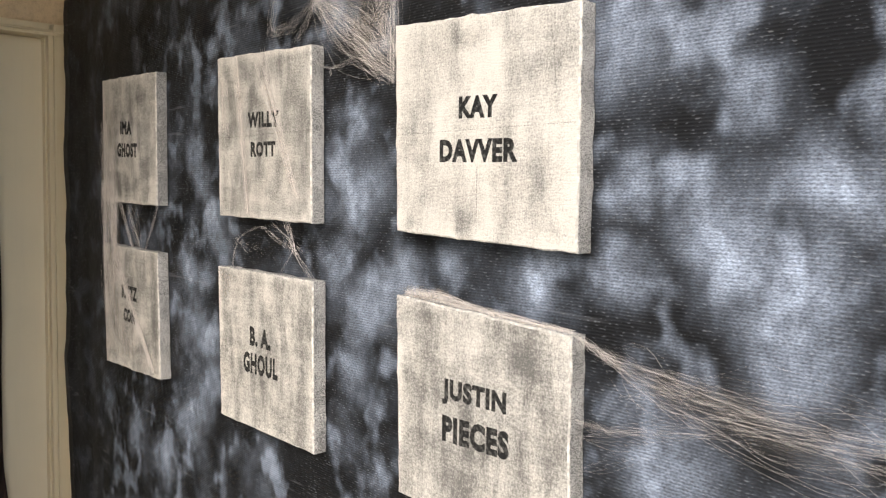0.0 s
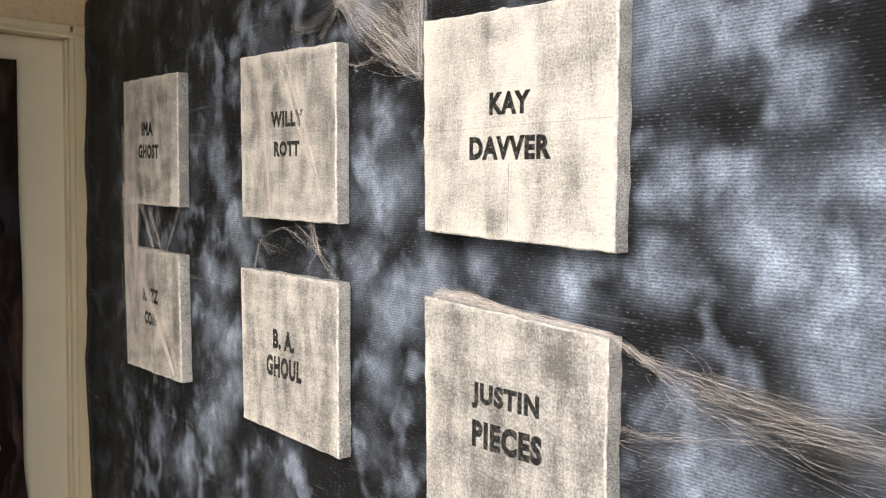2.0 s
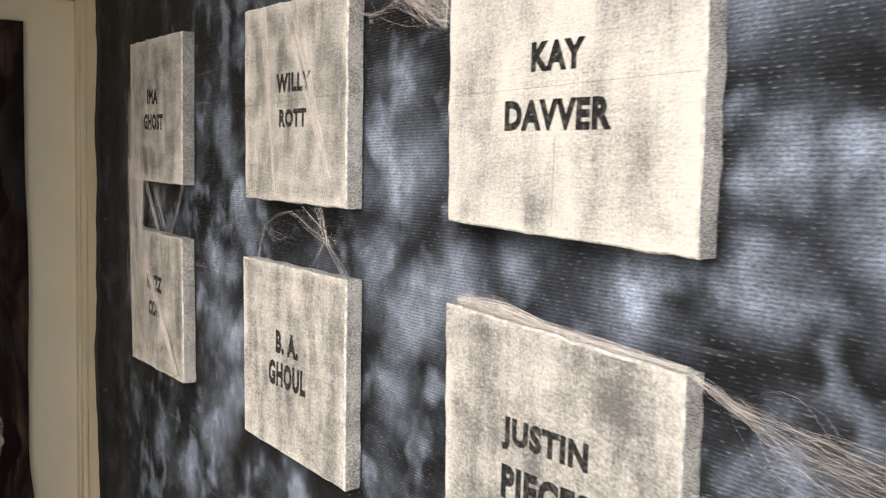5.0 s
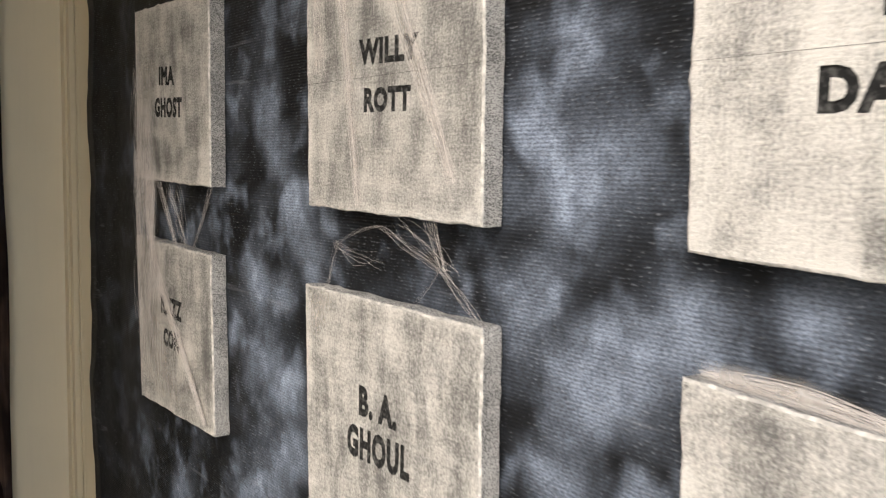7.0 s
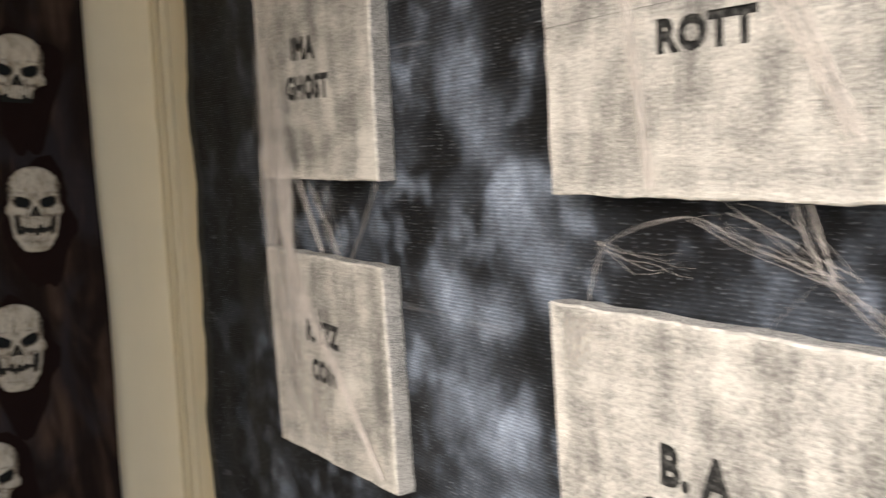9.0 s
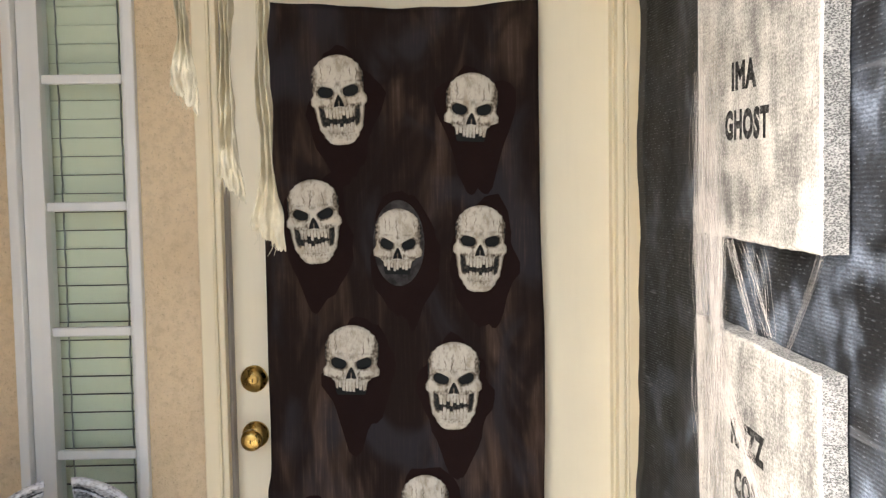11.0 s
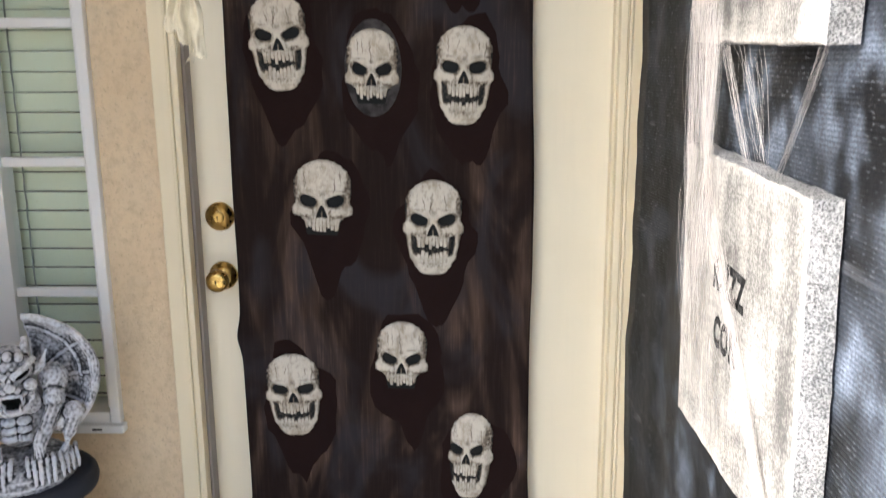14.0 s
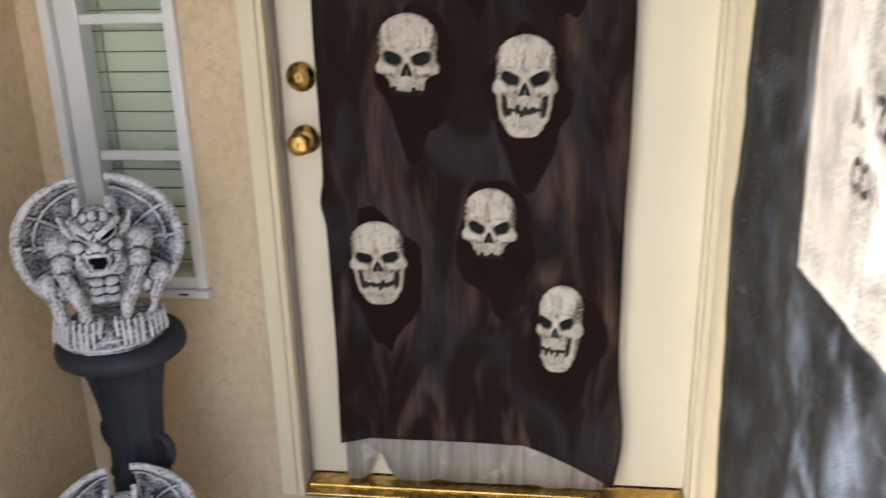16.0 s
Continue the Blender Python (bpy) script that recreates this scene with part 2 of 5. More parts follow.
def bone_material():
    """Printed bone: the ink attribute runs from bare ivory over brown to black."""
    m = Mat("printed_bone", 0.7, 0, 0.2)
    at = m.node("ShaderNodeAttribute")
    at.attribute_name = "ink"
    ink = m.math("ADD", at.outputs["Fac"], m.math("MULTIPLY", m.math("SUBTRACT", m.noise(150, 4, 0.65), 0.5), 0.16))
    stain = m.step(m.noise(26, 5, 0.6, m.scaled(1.4, 1, 0.7)), 0.46, 0.72)
    c = m.mix(m.math("MULTIPLY", stain, 0.75), (0.60, 0.56, 0.475), (0.29, 0.23, 0.155))
    c = m.mix(m.math("MULTIPLY", m.step(m.noise(75, 5, 0.65, m.scaled(1.2, 1, 0.7)), 0.50, 0.70), 0.55), c, (0.25, 0.205, 0.15))
    c = m.mix(m.step(ink, 0.04, 0.5), c, (0.16, 0.13, 0.098))
    c = m.mix(m.step(ink, 0.42, 0.9), c, (0.010, 0.011, 0.011))
    m.colour(c)
    m.bump(m.noise(120, 5, 0.6), 0.25, 0.0015)
    return m.m


def statue_material():
    """Black-grey resin with white dry-brushed on whatever stands proud."""
    m = Mat("dry_brushed_resin", 0.7, 0, 0.35)
    p = m.node("ShaderNodeNewGeometry").outputs["Pointiness"]
    n = m.noise(150, 4, 0.65)
    v = m.math("ADD", p, m.math("MULTIPLY", m.math("SUBTRACT", n, 0.5), 0.045))
    v = m.math("ADD", v, m.math("MULTIPLY", m.math("SUBTRACT", m.noise(38, 4), 0.5), 0.07))
    m.colour(m.mix(m.step(v, 0.474, 0.528), (0.026, 0.028, 0.034), (0.68, 0.70, 0.75)))
    m.bump(n, 0.5, 0.003)
    return m.m


def simple(name, a, b, scale=20, rough=0.6, metal=0.0, bump=0.2, dist=0.001, spec=0.5):
    m = Mat(name, rough, metal, spec)
    m.colour(m.mix(m.step(m.noise(scale, 5), 0.3, 0.7), a, b))
    m.rough(m.step(m.noise(scale * 2, 3), 0.2, 0.8, max(0.02, rough - 0.1), min(1, rough + 0.12)))
    m.bump(m.noise(scale * 8, 4), bump, dist)
    return m.m


def lining_material():
    """Sheer cloth printed with weathered grey boards."""
    m = Mat("printed_grey_boards", 0.88, 0, 0.15)
    where = m.node("ShaderNodeSeparateXYZ")
    m.put(m.pos, where.inputs[0])
    board = m.math("FRACT", m.math("MULTIPLY", m.math("ADD", where.outputs[0], m.math("MULTIPLY", m.noise(6, 2), 0.012)), 17.0))
    gap = m.step(m.math("ABSOLUTE", m.math("SUBTRACT", board, 0.5)), 0.035, 0.0)
    c = m.mix(m.step(m.noise(40, 4, 0.6, m.scaled(1.5, 1, 0.12)), 0.35, 0.7), (0.40, 0.36, 0.31), (0.26, 0.235, 0.20))
    c = m.mix(m.math("MULTIPLY", m.step(m.noise(12, 3), 0.58, 0.66), 0.6), c, (0.56, 0.53, 0.47))
    c = m.mix(m.math("MULTIPLY", gap, 0.75), c, (0.09, 0.08, 0.07))
    m.colour(c)
    m.bump(m.noise(400, 2), 0.2, 0.0006)
    return m.m


def veil_material():
    """Stretched cobweb fluff: thin where the fibres part, nearly opaque where they gather."""
    m = Mat("stretched_web_fluff", 0.95, 0, 0.1)
    along, weight = m.node("ShaderNodeAttribute"), m.node("ShaderNodeAttribute")
    along.attribute_name, weight.attribute_name = "fibre", "weight"
    n = m.node("ShaderNodeTexNoise")
    m.put(along.outputs["Vector"], n.inputs["Vector"])
    n.inputs["Scale"].default_value, n.inputs["Detail"].default_value, n.inputs["Roughness"].default_value = 1.0, 5.0, 0.62
    n.inputs["Distortion"].default_value = 0.4
    streak = m.step(n.outputs["Fac"], 0.36, 0.68, 0.10, 1.0)
    cloud = m.step(m.noise(22, 3), 0.3, 0.7, 0.55, 1.15)
    m.colour(m.mix(m.noise(40, 3), (0.72, 0.68, 0.64), (0.62, 0.58, 0.54)))
    m.put(m.math("MULTIPLY", m.math("MULTIPLY", streak, cloud), weight.outputs["Fac"], True), m.b.inputs["Alpha"])
    return m.m


def glass_material():
    m = Mat("window_glass", 0.03, 0, 0.5)
    m.b.inputs["Transmission Weight"].default_value = 1.0
    m.b.inputs["IOR"].default_value = 1.1
    m.colour((0.95, 0.99, 0.97))
    return m.m


CLOTH_X = 1.11
SPRAY = [
    (0.73, 1.58, 0.05), (0.775, 1.41, 0.08), (0.61, 1.335, 0.055), (0.635, 1.47, 0.05), (0.84, 1.03, 0.09),
    (0.925, 1.46, 0.045), (1.12, 1.26, 0.05), (0.755, 1.35, 0.06), (1.73, 1.28, 0.06), (0.945, 1.68, 0.09),
    (1.65, 1.45, 0.08), (1.64, 1.17, 0.05), (0.94, 1.32, 0.05), (0.66, 1.22, 0.07), (2.53, 0.75, 0.08),
    (1.35, 1.29, 0.04), (1.58, 1.22, 0.06), (1.49, 1.275, 0.06), (2.48, 1.56, 0.06), (2.53, 1.2, 0.06),
    (1.66, 1.6, 0.05), (1.75, 1.84, 0.06), (2.42, 1.18, 0.05), (1.66, 1.05, 0.06), (0.58, 1.45, 0.04),
    (2.50, 1.05, 0.07), (2.42, 0.85, 0.07), (2.95, 0.62, 0.06), (3.2, 0.7, 0.05), (2.7, 0.6, 0.07), (2.36, 1.36, 0.06),
    (2.30, 1.27, 0.05), (2.44, 1.46, 0.05), (2.38, 1.02, 0.06), (2.34, 0.90, 0.05),
]
STUCCO = stucco_material()
TRIM = painted("cream_trim_paint", (0.77, 0.68, 0.48), 0.42, 0.10)
DOOR = painted("cream_door_paint", (0.80, 0.72, 0.54), 0.38, 0.08)
WHITE = painted("white_vinyl", (0.78, 0.79, 0.78), 0.4, 0.10)
STRIP = painted("grey_jamb_shade", (0.36, 0.33, 0.30), 0.7, 0.2)
CLOTH = cloth_material()
FACE = foam_face_material("dry_brushed_foam", 0.30)
WHITER_FACE = foam_face_material("heavily_whitened_foam", 0.56)
SIDE = foam_side_material()
CARVED = carved_material()
WORN = simple("white_rubbed_edge", (0.76, 0.73, 0.68), (0.40, 0.385, 0.36), 90, 0.8, 0, 0.5, 0.001, 0.3)
CURTAIN = curtain_material()
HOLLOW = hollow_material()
BONE = bone_material()
# Black put into the colour of eye, mouth, keyhole and slot recesses as shade.
SOCKET = simple("recess_black", (0.008, 0.009, 0.009), (0.016, 0.017, 0.016), 60, 0.85, spec=0.1)
STATUE = statue_material()
URN = simple("blue_black_plastic", (0.017, 0.020, 0.028), (0.036, 0.042, 0.056), 7, 0.55, 0, 0.2, 0.001, 0.25)
BRASS = simple("worn_brass", (0.62, 0.42, 0.13), (0.45, 0.29, 0.09), 30, 0.28, 1.0, 0.1)
BLIND = painted("pale_green_blind", (0.76, 0.79, 0.63), 0.5, 0.08)
CORD = simple("blind_cord", (0.2, 0.22, 0.19), (0.32, 0.34, 0.3), 60, 0.8)
GLASS = glass_material()
WEB = simple("web_fibre", (0.78, 0.73, 0.69), (0.66, 0.61, 0.57), 40, 0.9, 0, 0.0, 0.0005, 0.2)
GAUZE = simple("cream_gauze", (0.68, 0.62, 0.46), (0.54, 0.48, 0.34), 40, 0.9, 0, 0.4, 0.002, 0.2)
LINING = lining_material()
VEIL = veil_material()
CONCRETE = simple("porch_concrete", (0.62, 0.585, 0.52), (0.52, 0.485, 0.43), 5, 0.85, 0, 0.4, 0.002)
CEILING = painted("cream_ceiling_paint", (0.72, 0.66, 0.55), 0.8, 0.1)
EARTH = simple("pale_bounce_ground", (0.36, 0.34, 0.30), (0.27, 0.26, 0.22), 3, 0.95, 0, 0.5, 0.01)
HALO = simple("printed_smoky_grey", (0.075, 0.070, 0.069), (0.018, 0.016, 0.016), 30, 0.85, spec=0.1)
DARK = simple("unlit_room_dark", (0.05, 0.05, 0.045), (0.03, 0.03, 0.03), 3, 0.9)


# ---- mesh helpers ----
def base_of(ob):
    spot = Vector((0, 0, 0))
    while ob:
        spot += ob.location
        ob = ob.parent
    return spot


def mesh_from(name, bm, mats, smooth=False):
    me = bpy.data.meshes.new(name)
    bm.normal_update()
    bm.to_mesh(me)
    bm.free()
    for m in mats if isinstance(mats, (list, tuple)) else [mats]:
        me.materials.append(m)
    if smooth:
        me.polygons.foreach_set("use_smooth", [True] * len(me.polygons))
    return me


def part(name, bm, material, parent, label="", smooth=False):
    """Link a bmesh given in world places as one mesh under a thing or part."""
    shift = base_of(parent)
    bmesh.ops.translate(bm, verts=bm.verts, vec=-shift)
    ob = new(name, mesh_from(name, bm, material, smooth))
    ob.parent = parent
    return tagged(ob, label)


def thing(name, spot, label, category, group="", kind=""):
    ob = new(name)
    ob.location = spot
    ob.empty_display_size = 0.05
    return tagged(ob, label, category, group, kind)


def solid(name, bm, material, label="", category="", kind="", group="", smooth=False):
    return tagged(new(name, mesh_from(name, bm, material, smooth)), label, category, group, kind)


def box(x0, x1, y0, y1, z0, z1, bevel=0.0, segments=2, bm=None):
    out = bmesh.new()
    bmesh.ops.create_cube(out, size=1)
    bmesh.ops.scale(out, vec=(x1 - x0, y1 - y0, z1 - z0), verts=out.verts)
    bmesh.ops.translate(out, vec=((x0 + x1) / 2, (y0 + y1) / 2, (z0 + z1) / 2), verts=out.verts)
    if bevel:
        bmesh.ops.bevel(out, geom=out.edges[:], offset=bevel, segments=segments, affect="EDGES", profile=0.5)
    if bm is None:
        return out
    return merge(bm, out)


def merge(bm, other):
    me = bpy.data.meshes.new("tmp")
    other.to_mesh(me)
    other.free()
    bm.from_mesh(me)
    bpy.data.meshes.remove(me)
    return bm


def lathe(profile, centre, sides=48, flute=None):
    """A turned form: profile of (radius, z); flute(angle, k) may change the radius."""
    bm = bmesh.new()
    rings = []
    for k, (r, z) in enumerate(profile):
        ring = []
        for i in range(sides):
            a = 2 * math.pi * i / sides
            rr = r * (flute(a, k) if flute else 1)
            ring.append(bm.verts.new((centre[0] + rr * math.cos(a), centre[1] + rr * math.sin(a), z)))
        rings.append(ring)
    for lo, hi in zip(rings, rings[1:]):
        for i in range(sides):
            bm.faces.new((lo[i], lo[(i + 1) % sides], hi[(i + 1) % sides], hi[i]))
    bm.faces.new(rings[0][::-1])
    bm.faces.new(rings[-1])
    return bm


def tube(points, radius, sides=8, bm=None, taper=None):
    """A round rod along points."""
    out = bm or bmesh.new()
    pts = [Vector(p) for p in points]
    rings = []
    for i, p in enumerate(pts):
        way = (pts[min(i + 1, len(pts) - 1)] - pts[max(i - 1, 0)]).normalized()
        side = way.cross(Vector((0.31, 0.17, 0.93))).normalized()
        up = way.cross(side)
        r = radius * (taper(i / (len(pts) - 1)) if taper else 1)
        rings.append([out.verts.new(p + r * (math.cos(a) * side + math.sin(a) * up)) for a in (2 * math.pi * k / sides for k in range(sides))])
    for lo, hi in zip(rings, rings[1:]):
        for k in range(sides):
            out.faces.new((lo[k], lo[(k + 1) % sides], hi[(k + 1) % sides], hi[k]))
    out.faces.new(rings[0][::-1])
    out.faces.new(rings[-1])
    return out


def baked(ob):
    """The object's mesh with its modifiers applied; the modifiers go."""
    bpy.context.view_layer.update()
    deps = bpy.context.evaluated_depsgraph_get()
    me = bpy.data.meshes.new_from_object(ob.evaluated_get(deps))
    ob.modifiers.clear()
    ob.data = me
    return ob


# ---- the large structure ----
WALL_Y, SLAB_Y = 3.715, 3.775
DOOR_L, DOOR_R, DOOR_TOP = 0.122, 1.062, 2.04
WIN_L, WIN_R, WIN_LO, WIN_HI = -0.375, -0.070, 0.553, 2.05
LEFT_X = -0.435
FLOOR_Z = -0.05

# Floor and ground are unseen; kept pale to bounce light onto the walls.
solid("ground", box(-60, 60, -60, 60, -0.7, FLOOR_Z - 0.062), EARTH, "pale unseen ground around the porch, bouncing light", "ground", "structure")
solid("floor", box(-1.6, 1.3, -2.5, 4.1, FLOOR_Z - 0.06, FLOOR_Z), CONCRETE, "grey concrete porch floor", "floor", "structure")
bm = box(LEFT_X - 0.2, WIN_L, WALL_Y, WALL_Y + 0.16, FLOOR_Z, 2.9)
for x0, x1, z0, z1 in ((WIN_L, WIN_R, FLOOR_Z, WIN_LO), (WIN_L, WIN_R, WIN_HI, 2.9), (WIN_R, DOOR_L - 0.03, FLOOR_Z, 2.9), (DOOR_L - 0.03, DOOR_R + 0.03, FLOOR_Z, -0.002), (DOOR_L - 0.03, DOOR_R + 0.03, DOOR_TOP + 0.03, 2.9), (DOOR_R + 0.03, 1.13, FLOOR_Z, 2.9)):
    box(x0, x1, WALL_Y, WALL_Y + 0.16, z0, z1, bm=bm)
solid("wall_north", bm, STUCCO, "beige stucco wall with the front door and a narrow window", "wall", "structure")
solid("wall_east", box(1.13, 1.3, -2.5, 3.875, FLOOR_Z, 2.9), STUCCO, "beige stucco wall behind the black vinyl cloth", "wall", "structure")
# Only the corner is seen; the run to WEST_Y is added to block light.
solid("wall_west", box(LEFT_X - 0.2, LEFT_X, WEST_Y, WALL_Y - 0.002, FLOOR_Z, 2.9), STUCCO, "beige stucco side wall, run on unseen to shade the door end", "wall", "structure")
# Unseen: added with its edge at CEIL_Y to keep daylight off the door.
solid("ceiling", box(-0.635, 1.3, CEIL_Y, 3.875, 2.9, 3.0), CEILING, "unseen cream painted ceiling, added to shade the door end", "ceiling", "structure")
# A dark-coloured panel stands in for the unlit room behind the blind.
solid("room_backdrop", box(-0.7, 1.3, 4.02, 4.06, 0, 2.9), DARK, "dark panel standing in for the unlit room behind the window", "backdrop", "structure")

# door: slab, jambs, casing, threshold
door = thing("door_1", (0.59, SLAB_Y, 0.02), "cream painted front door with brass knob and deadbolt", "door", kind="structure")
part("slab", box(DOOR_L, DOOR_R, SLAB_Y, SLAB_Y + 0.045, 0.02, DOOR_TOP, 0.003), DOOR, door)
trim = thing("trim", (0.59, WALL_Y, 0), "cream painted wooden door casing with moulded profile", "trim", kind="structure")


def casing(x_out, x_in, z1):
    """One upright of the casing: a flat outer board with a stepped inner bead."""
    s = 1 if x_in > x_out else -1
    w = abs(x_in - x_out)
    bm = bmesh.new()
    for a, b, y in ((0, 0.62, 3.694), (0.62, 0.72, 3.690), (0.72, 0.77, 3.697), (0.77, 1.0, 3.693)):
        xa, xb = sorted((x_out + s * w * a, x_out + s * w * b))
        box(xa, xb, y, WALL_Y + 0.01, 0, z1, 0.0025, bm=bm)
    return bm


part("casing", casing(0.066, 0.123, 2.087), TRIM, trim)
part("casing", casing(1.129, 1.061, 2.087), TRIM, trim)
bm = bmesh.new()
for z0, z1, y in ((2.062, 2.088, 3.693), (2.055, 2.061, 3.687), (2.041, 2.054, 3.691)):
    box(0.066, 1.127, y, WALL_Y + 0.01, z0, z1, 0.0025, bm=bm)
part("head_casing", bm, TRIM, trim)
for x0, x1 in ((DOOR_L - 0.03, DOOR_L - 0.004), (DOOR_R + 0.004, DOOR_R + 0.03)):
    part("jamb", box(x0, x1, WALL_Y + 0.012, SLAB_Y + 0.09, 0, DOOR_TOP + 0.03, 0.002), TRIM, trim)
# The left strip's grey paints in the shade on the jamb face.
part("weather_strip", box(DOOR_L - 0.003, DOOR_L + 0.005, WALL_Y + 0.02, SLAB_Y - 0.001, 0.02, DOOR_TOP, 0.002), STRIP, trim, "grey strip with the jamb's shade put into its colour")
part("weather_strip", box(DOOR_R - 0.005, DOOR_R + 0.003, WALL_Y + 0.02, SLAB_Y - 0.001, 0.02, DOOR_TOP, 0.002), TRIM, trim)
part("head_jamb", box(DOOR_L - 0.004, DOOR_R + 0.004, WALL_Y + 0.012, SLAB_Y + 0.09, DOOR_TOP + 0.002, DOOR_TOP + 0.03, 0.002), TRIM, trim)
bm = box(0.126, 1.051, 3.69, 3.82, 0.001, 0.012, 0.003)
box(0.126, 1.051, 3.72, 3.772, 0.010, 0.019, 0.004, bm=bm)
part("threshold", bm, BRASS, trim, "worn brass door threshold")


def lock(z, knob):
    """A round rose with either a keyed cylinder or a turned knob, facing the porch."""
    c = (0.172, z)
    rose = [(0.0335, 0), (0.0335, 0.004), (0.030, 0.009), (0.024, 0.012), (0.022, 0.016)]
    neck = [(0.013, 0.010), (0.012, 0.032), (0.017, 0.036), (0.0235, 0.042), (0.0265, 0.051), (0.0255, 0.060), (0.020, 0.066), (0.014, 0.068)]
    core = [(0.014, 0.012), (0.014, 0.0215), (0.0125, 0.023)]
    turn = Matrix.Translation((c[0], SLAB_Y, z)) @ Matrix.Rotation(radians(90), 4, "X")
    bm = lathe(rose, (0, 0), 40)
    bm.transform(turn)
    made = part("door_knob" if knob else "deadbolt", bm, BRASS, door, "polished brass round knob with keyhole" if knob else "polished brass keyed deadbolt", smooth=True)
    bm = lathe(neck if knob else core, (0, 0), 40)
    bm.transform(turn)
    part("knob" if knob else "cylinder", bm, BRASS, made, smooth=True)
    face = 0.068 if knob else 0.023
    bm = lathe([(0.0085, face - 0.001), (0.0085, face + 0.0015)], (0, 0), 24)
    bm.transform(turn)
    part("key_plug", bm, BRASS, made)
    part("keyhole", box(c[0] - 0.0012, c[0] + 0.0012, SLAB_Y - face - 0.0022, SLAB_Y - face - 0.001, z - 0.005, z + 0.005), SOCKET, made, "dark keyhole slot")
    return made


lock(1.032, False)
lock(0.892, True)

# window with blind
win = thing("window_1", (-0.226, WALL_Y, WIN_LO), "narrow white vinyl window with horizontal bars and closed blind", "window", kind="structure")
for x0, x1 in ((WIN_L, WIN_L + 0.024), (WIN_R - 0.024, WIN_R)):
    part("window_frame", box(x0, x1, 3.695, 3.80, WIN_LO, WIN_HI, 0.003), WHITE, win)
    sx0, sx1 = (x0 + 0.026, x0 + 0.076) if x0 == WIN_L else (x1 - 0.037, x1 - 0.026)
    part("sash", box(sx0, sx1, 3.718, 3.775, WIN_LO + 0.03, WIN_HI - 0.03, 0.002), WHITE, win)
part("window_frame", box(WIN_L + 0.025, WIN_R - 0.025, 3.697, 3.80, WIN_LO, WIN_LO + 0.028, 0.003), WHITE, win)
part("window_frame", box(WIN_L + 0.025, WIN_R - 0.025, 3.697, 3.80, WIN_HI - 0.028, WIN_HI, 0.003), WHITE, win)
part("window_sill", box(WIN_L - 0.01, WIN_R + 0.008, 3.686, WALL_Y - 0.001, WIN_LO - 0.022, WIN_LO - 0.001, 0.003), WHITE, win)
part("weep_slot", box(-0.135, -0.112, 3.6845, 3.688, WIN_LO - 0.013, WIN_LO - 0.009), SOCKET, win, "dark weep slot in the sill")
for z in (0.863, 1.164, 1.465, 1.766):
    part("glazing_bar", box(WIN_L + 0.077, WIN_R - 0.038, 3.724, 3.742, z - 0.011, z + 0.011, 0.003), WHITE, win)
pane = part("pane", box(WIN_L + 0.04, WIN_R - 0.03, 3.746, 3.749, WIN_LO + 0.02, WIN_HI - 0.02), GLASS, win, "clear window glass")
pane.visible_shadow = False

blind = thing("window_blind", (-0.226, 3.80, WIN_HI), "pale green closed horizontal slat blind behind the glass", "blind")
slat = box(-0.16, 0.16, -0.0012, 0.0012, -0.0222, 0.0222, 0.0008, 1)
slat_mesh = mesh_from("slat", slat, BLIND)
z = WIN_HI - 0.03
while z > WIN_LO:
    ob = new("slat", slat_mesh)
    ob.parent = blind
    ob.matrix_basis = pose(0, 0.0, z - WIN_HI, 10 + random.uniform(-2, 2), 0, 0)
    z -= 0.0455
for x in (-0.285, -0.135):
    part("ladder_cord", tube([(x + 0.001 * math.sin(k * 1.9), 3.789, WIN_LO + 0.03 + k * 0.02) for k in range(74)], 0.0021, 6), CORD, blind, "thin dark ladder cord")

# ---- black vinyl cloth over the east wall ----
def cloth_x(y, z):
    lift = 0.029 * max(0.0, min(1.0, (y - 3.39) / 0.19)) ** 1.4
    fold = 0.004 * math.exp(-((y - 3.45) / 0.02) ** 2)
    return CLOTH_X - lift - fold + 0.0032 * noise.noise((y * 3.0, z * 2.1, 3.0)) + 0.0016 * noise.noise((y * 9, z * 3, 7.0))


def cloth():
    bm = bmesh.new()
    ny, nz = 150, 90
    rows = []
    for i in range(ny + 1):
        u = i / ny
        col = []
        for k in range(nz + 1):
            v = k / nz
            edge = 3.588 + 0.020 * noise.noise((0, v * 9.0, 1.0)) + 0.007 * noise.noise((0, v * 30.0, 6.0)) + 0.02 * math.exp(-((v - 0.32) / 0.05) ** 2) - 0.02 * v - 0.035 * max(0.0, 1 - v / 0.24)
            y = -1.6 + (edge + 1.6) * u
            top = 2.55 - 0.42 * max(0.0, (y - 2.9) / 0.72) ** 0.8 if y > 2.9 else 2.55
            low = 0.02 + (0.15 * max(0.0, (y - 3.35) / 0.25) if y > 3.35 else 0)
            z = low + (top - low) * v
            col.append(bm.verts.new((cloth_x(y, z), y, z)))
        rows.append(col)
    for a, b in zip(rows, rows[1:]):
        for k in range(nz):
            bm.faces.new((a[k], a[k + 1], b[k + 1], b[k]))
    back = bmesh.ops.extrude_face_region(bm, geom=bm.faces[:])
    bmesh.ops.translate(bm, vec=(0.0025, 0, 0), verts=[g for g in back["geom"] if isinstance(g, bmesh.types.BMVert)])
    bmesh.ops.recalc_face_normals(bm, faces=bm.faces[:])
    return bm


solid("wall_cloth", cloth(), CLOTH, "black ribbed vinyl cloth sprayed with pale blue-white patches", "wall cloth", smooth=True)

# ---- headstones ----
STONE_X, STONE_BACK = 1.071, 1.106


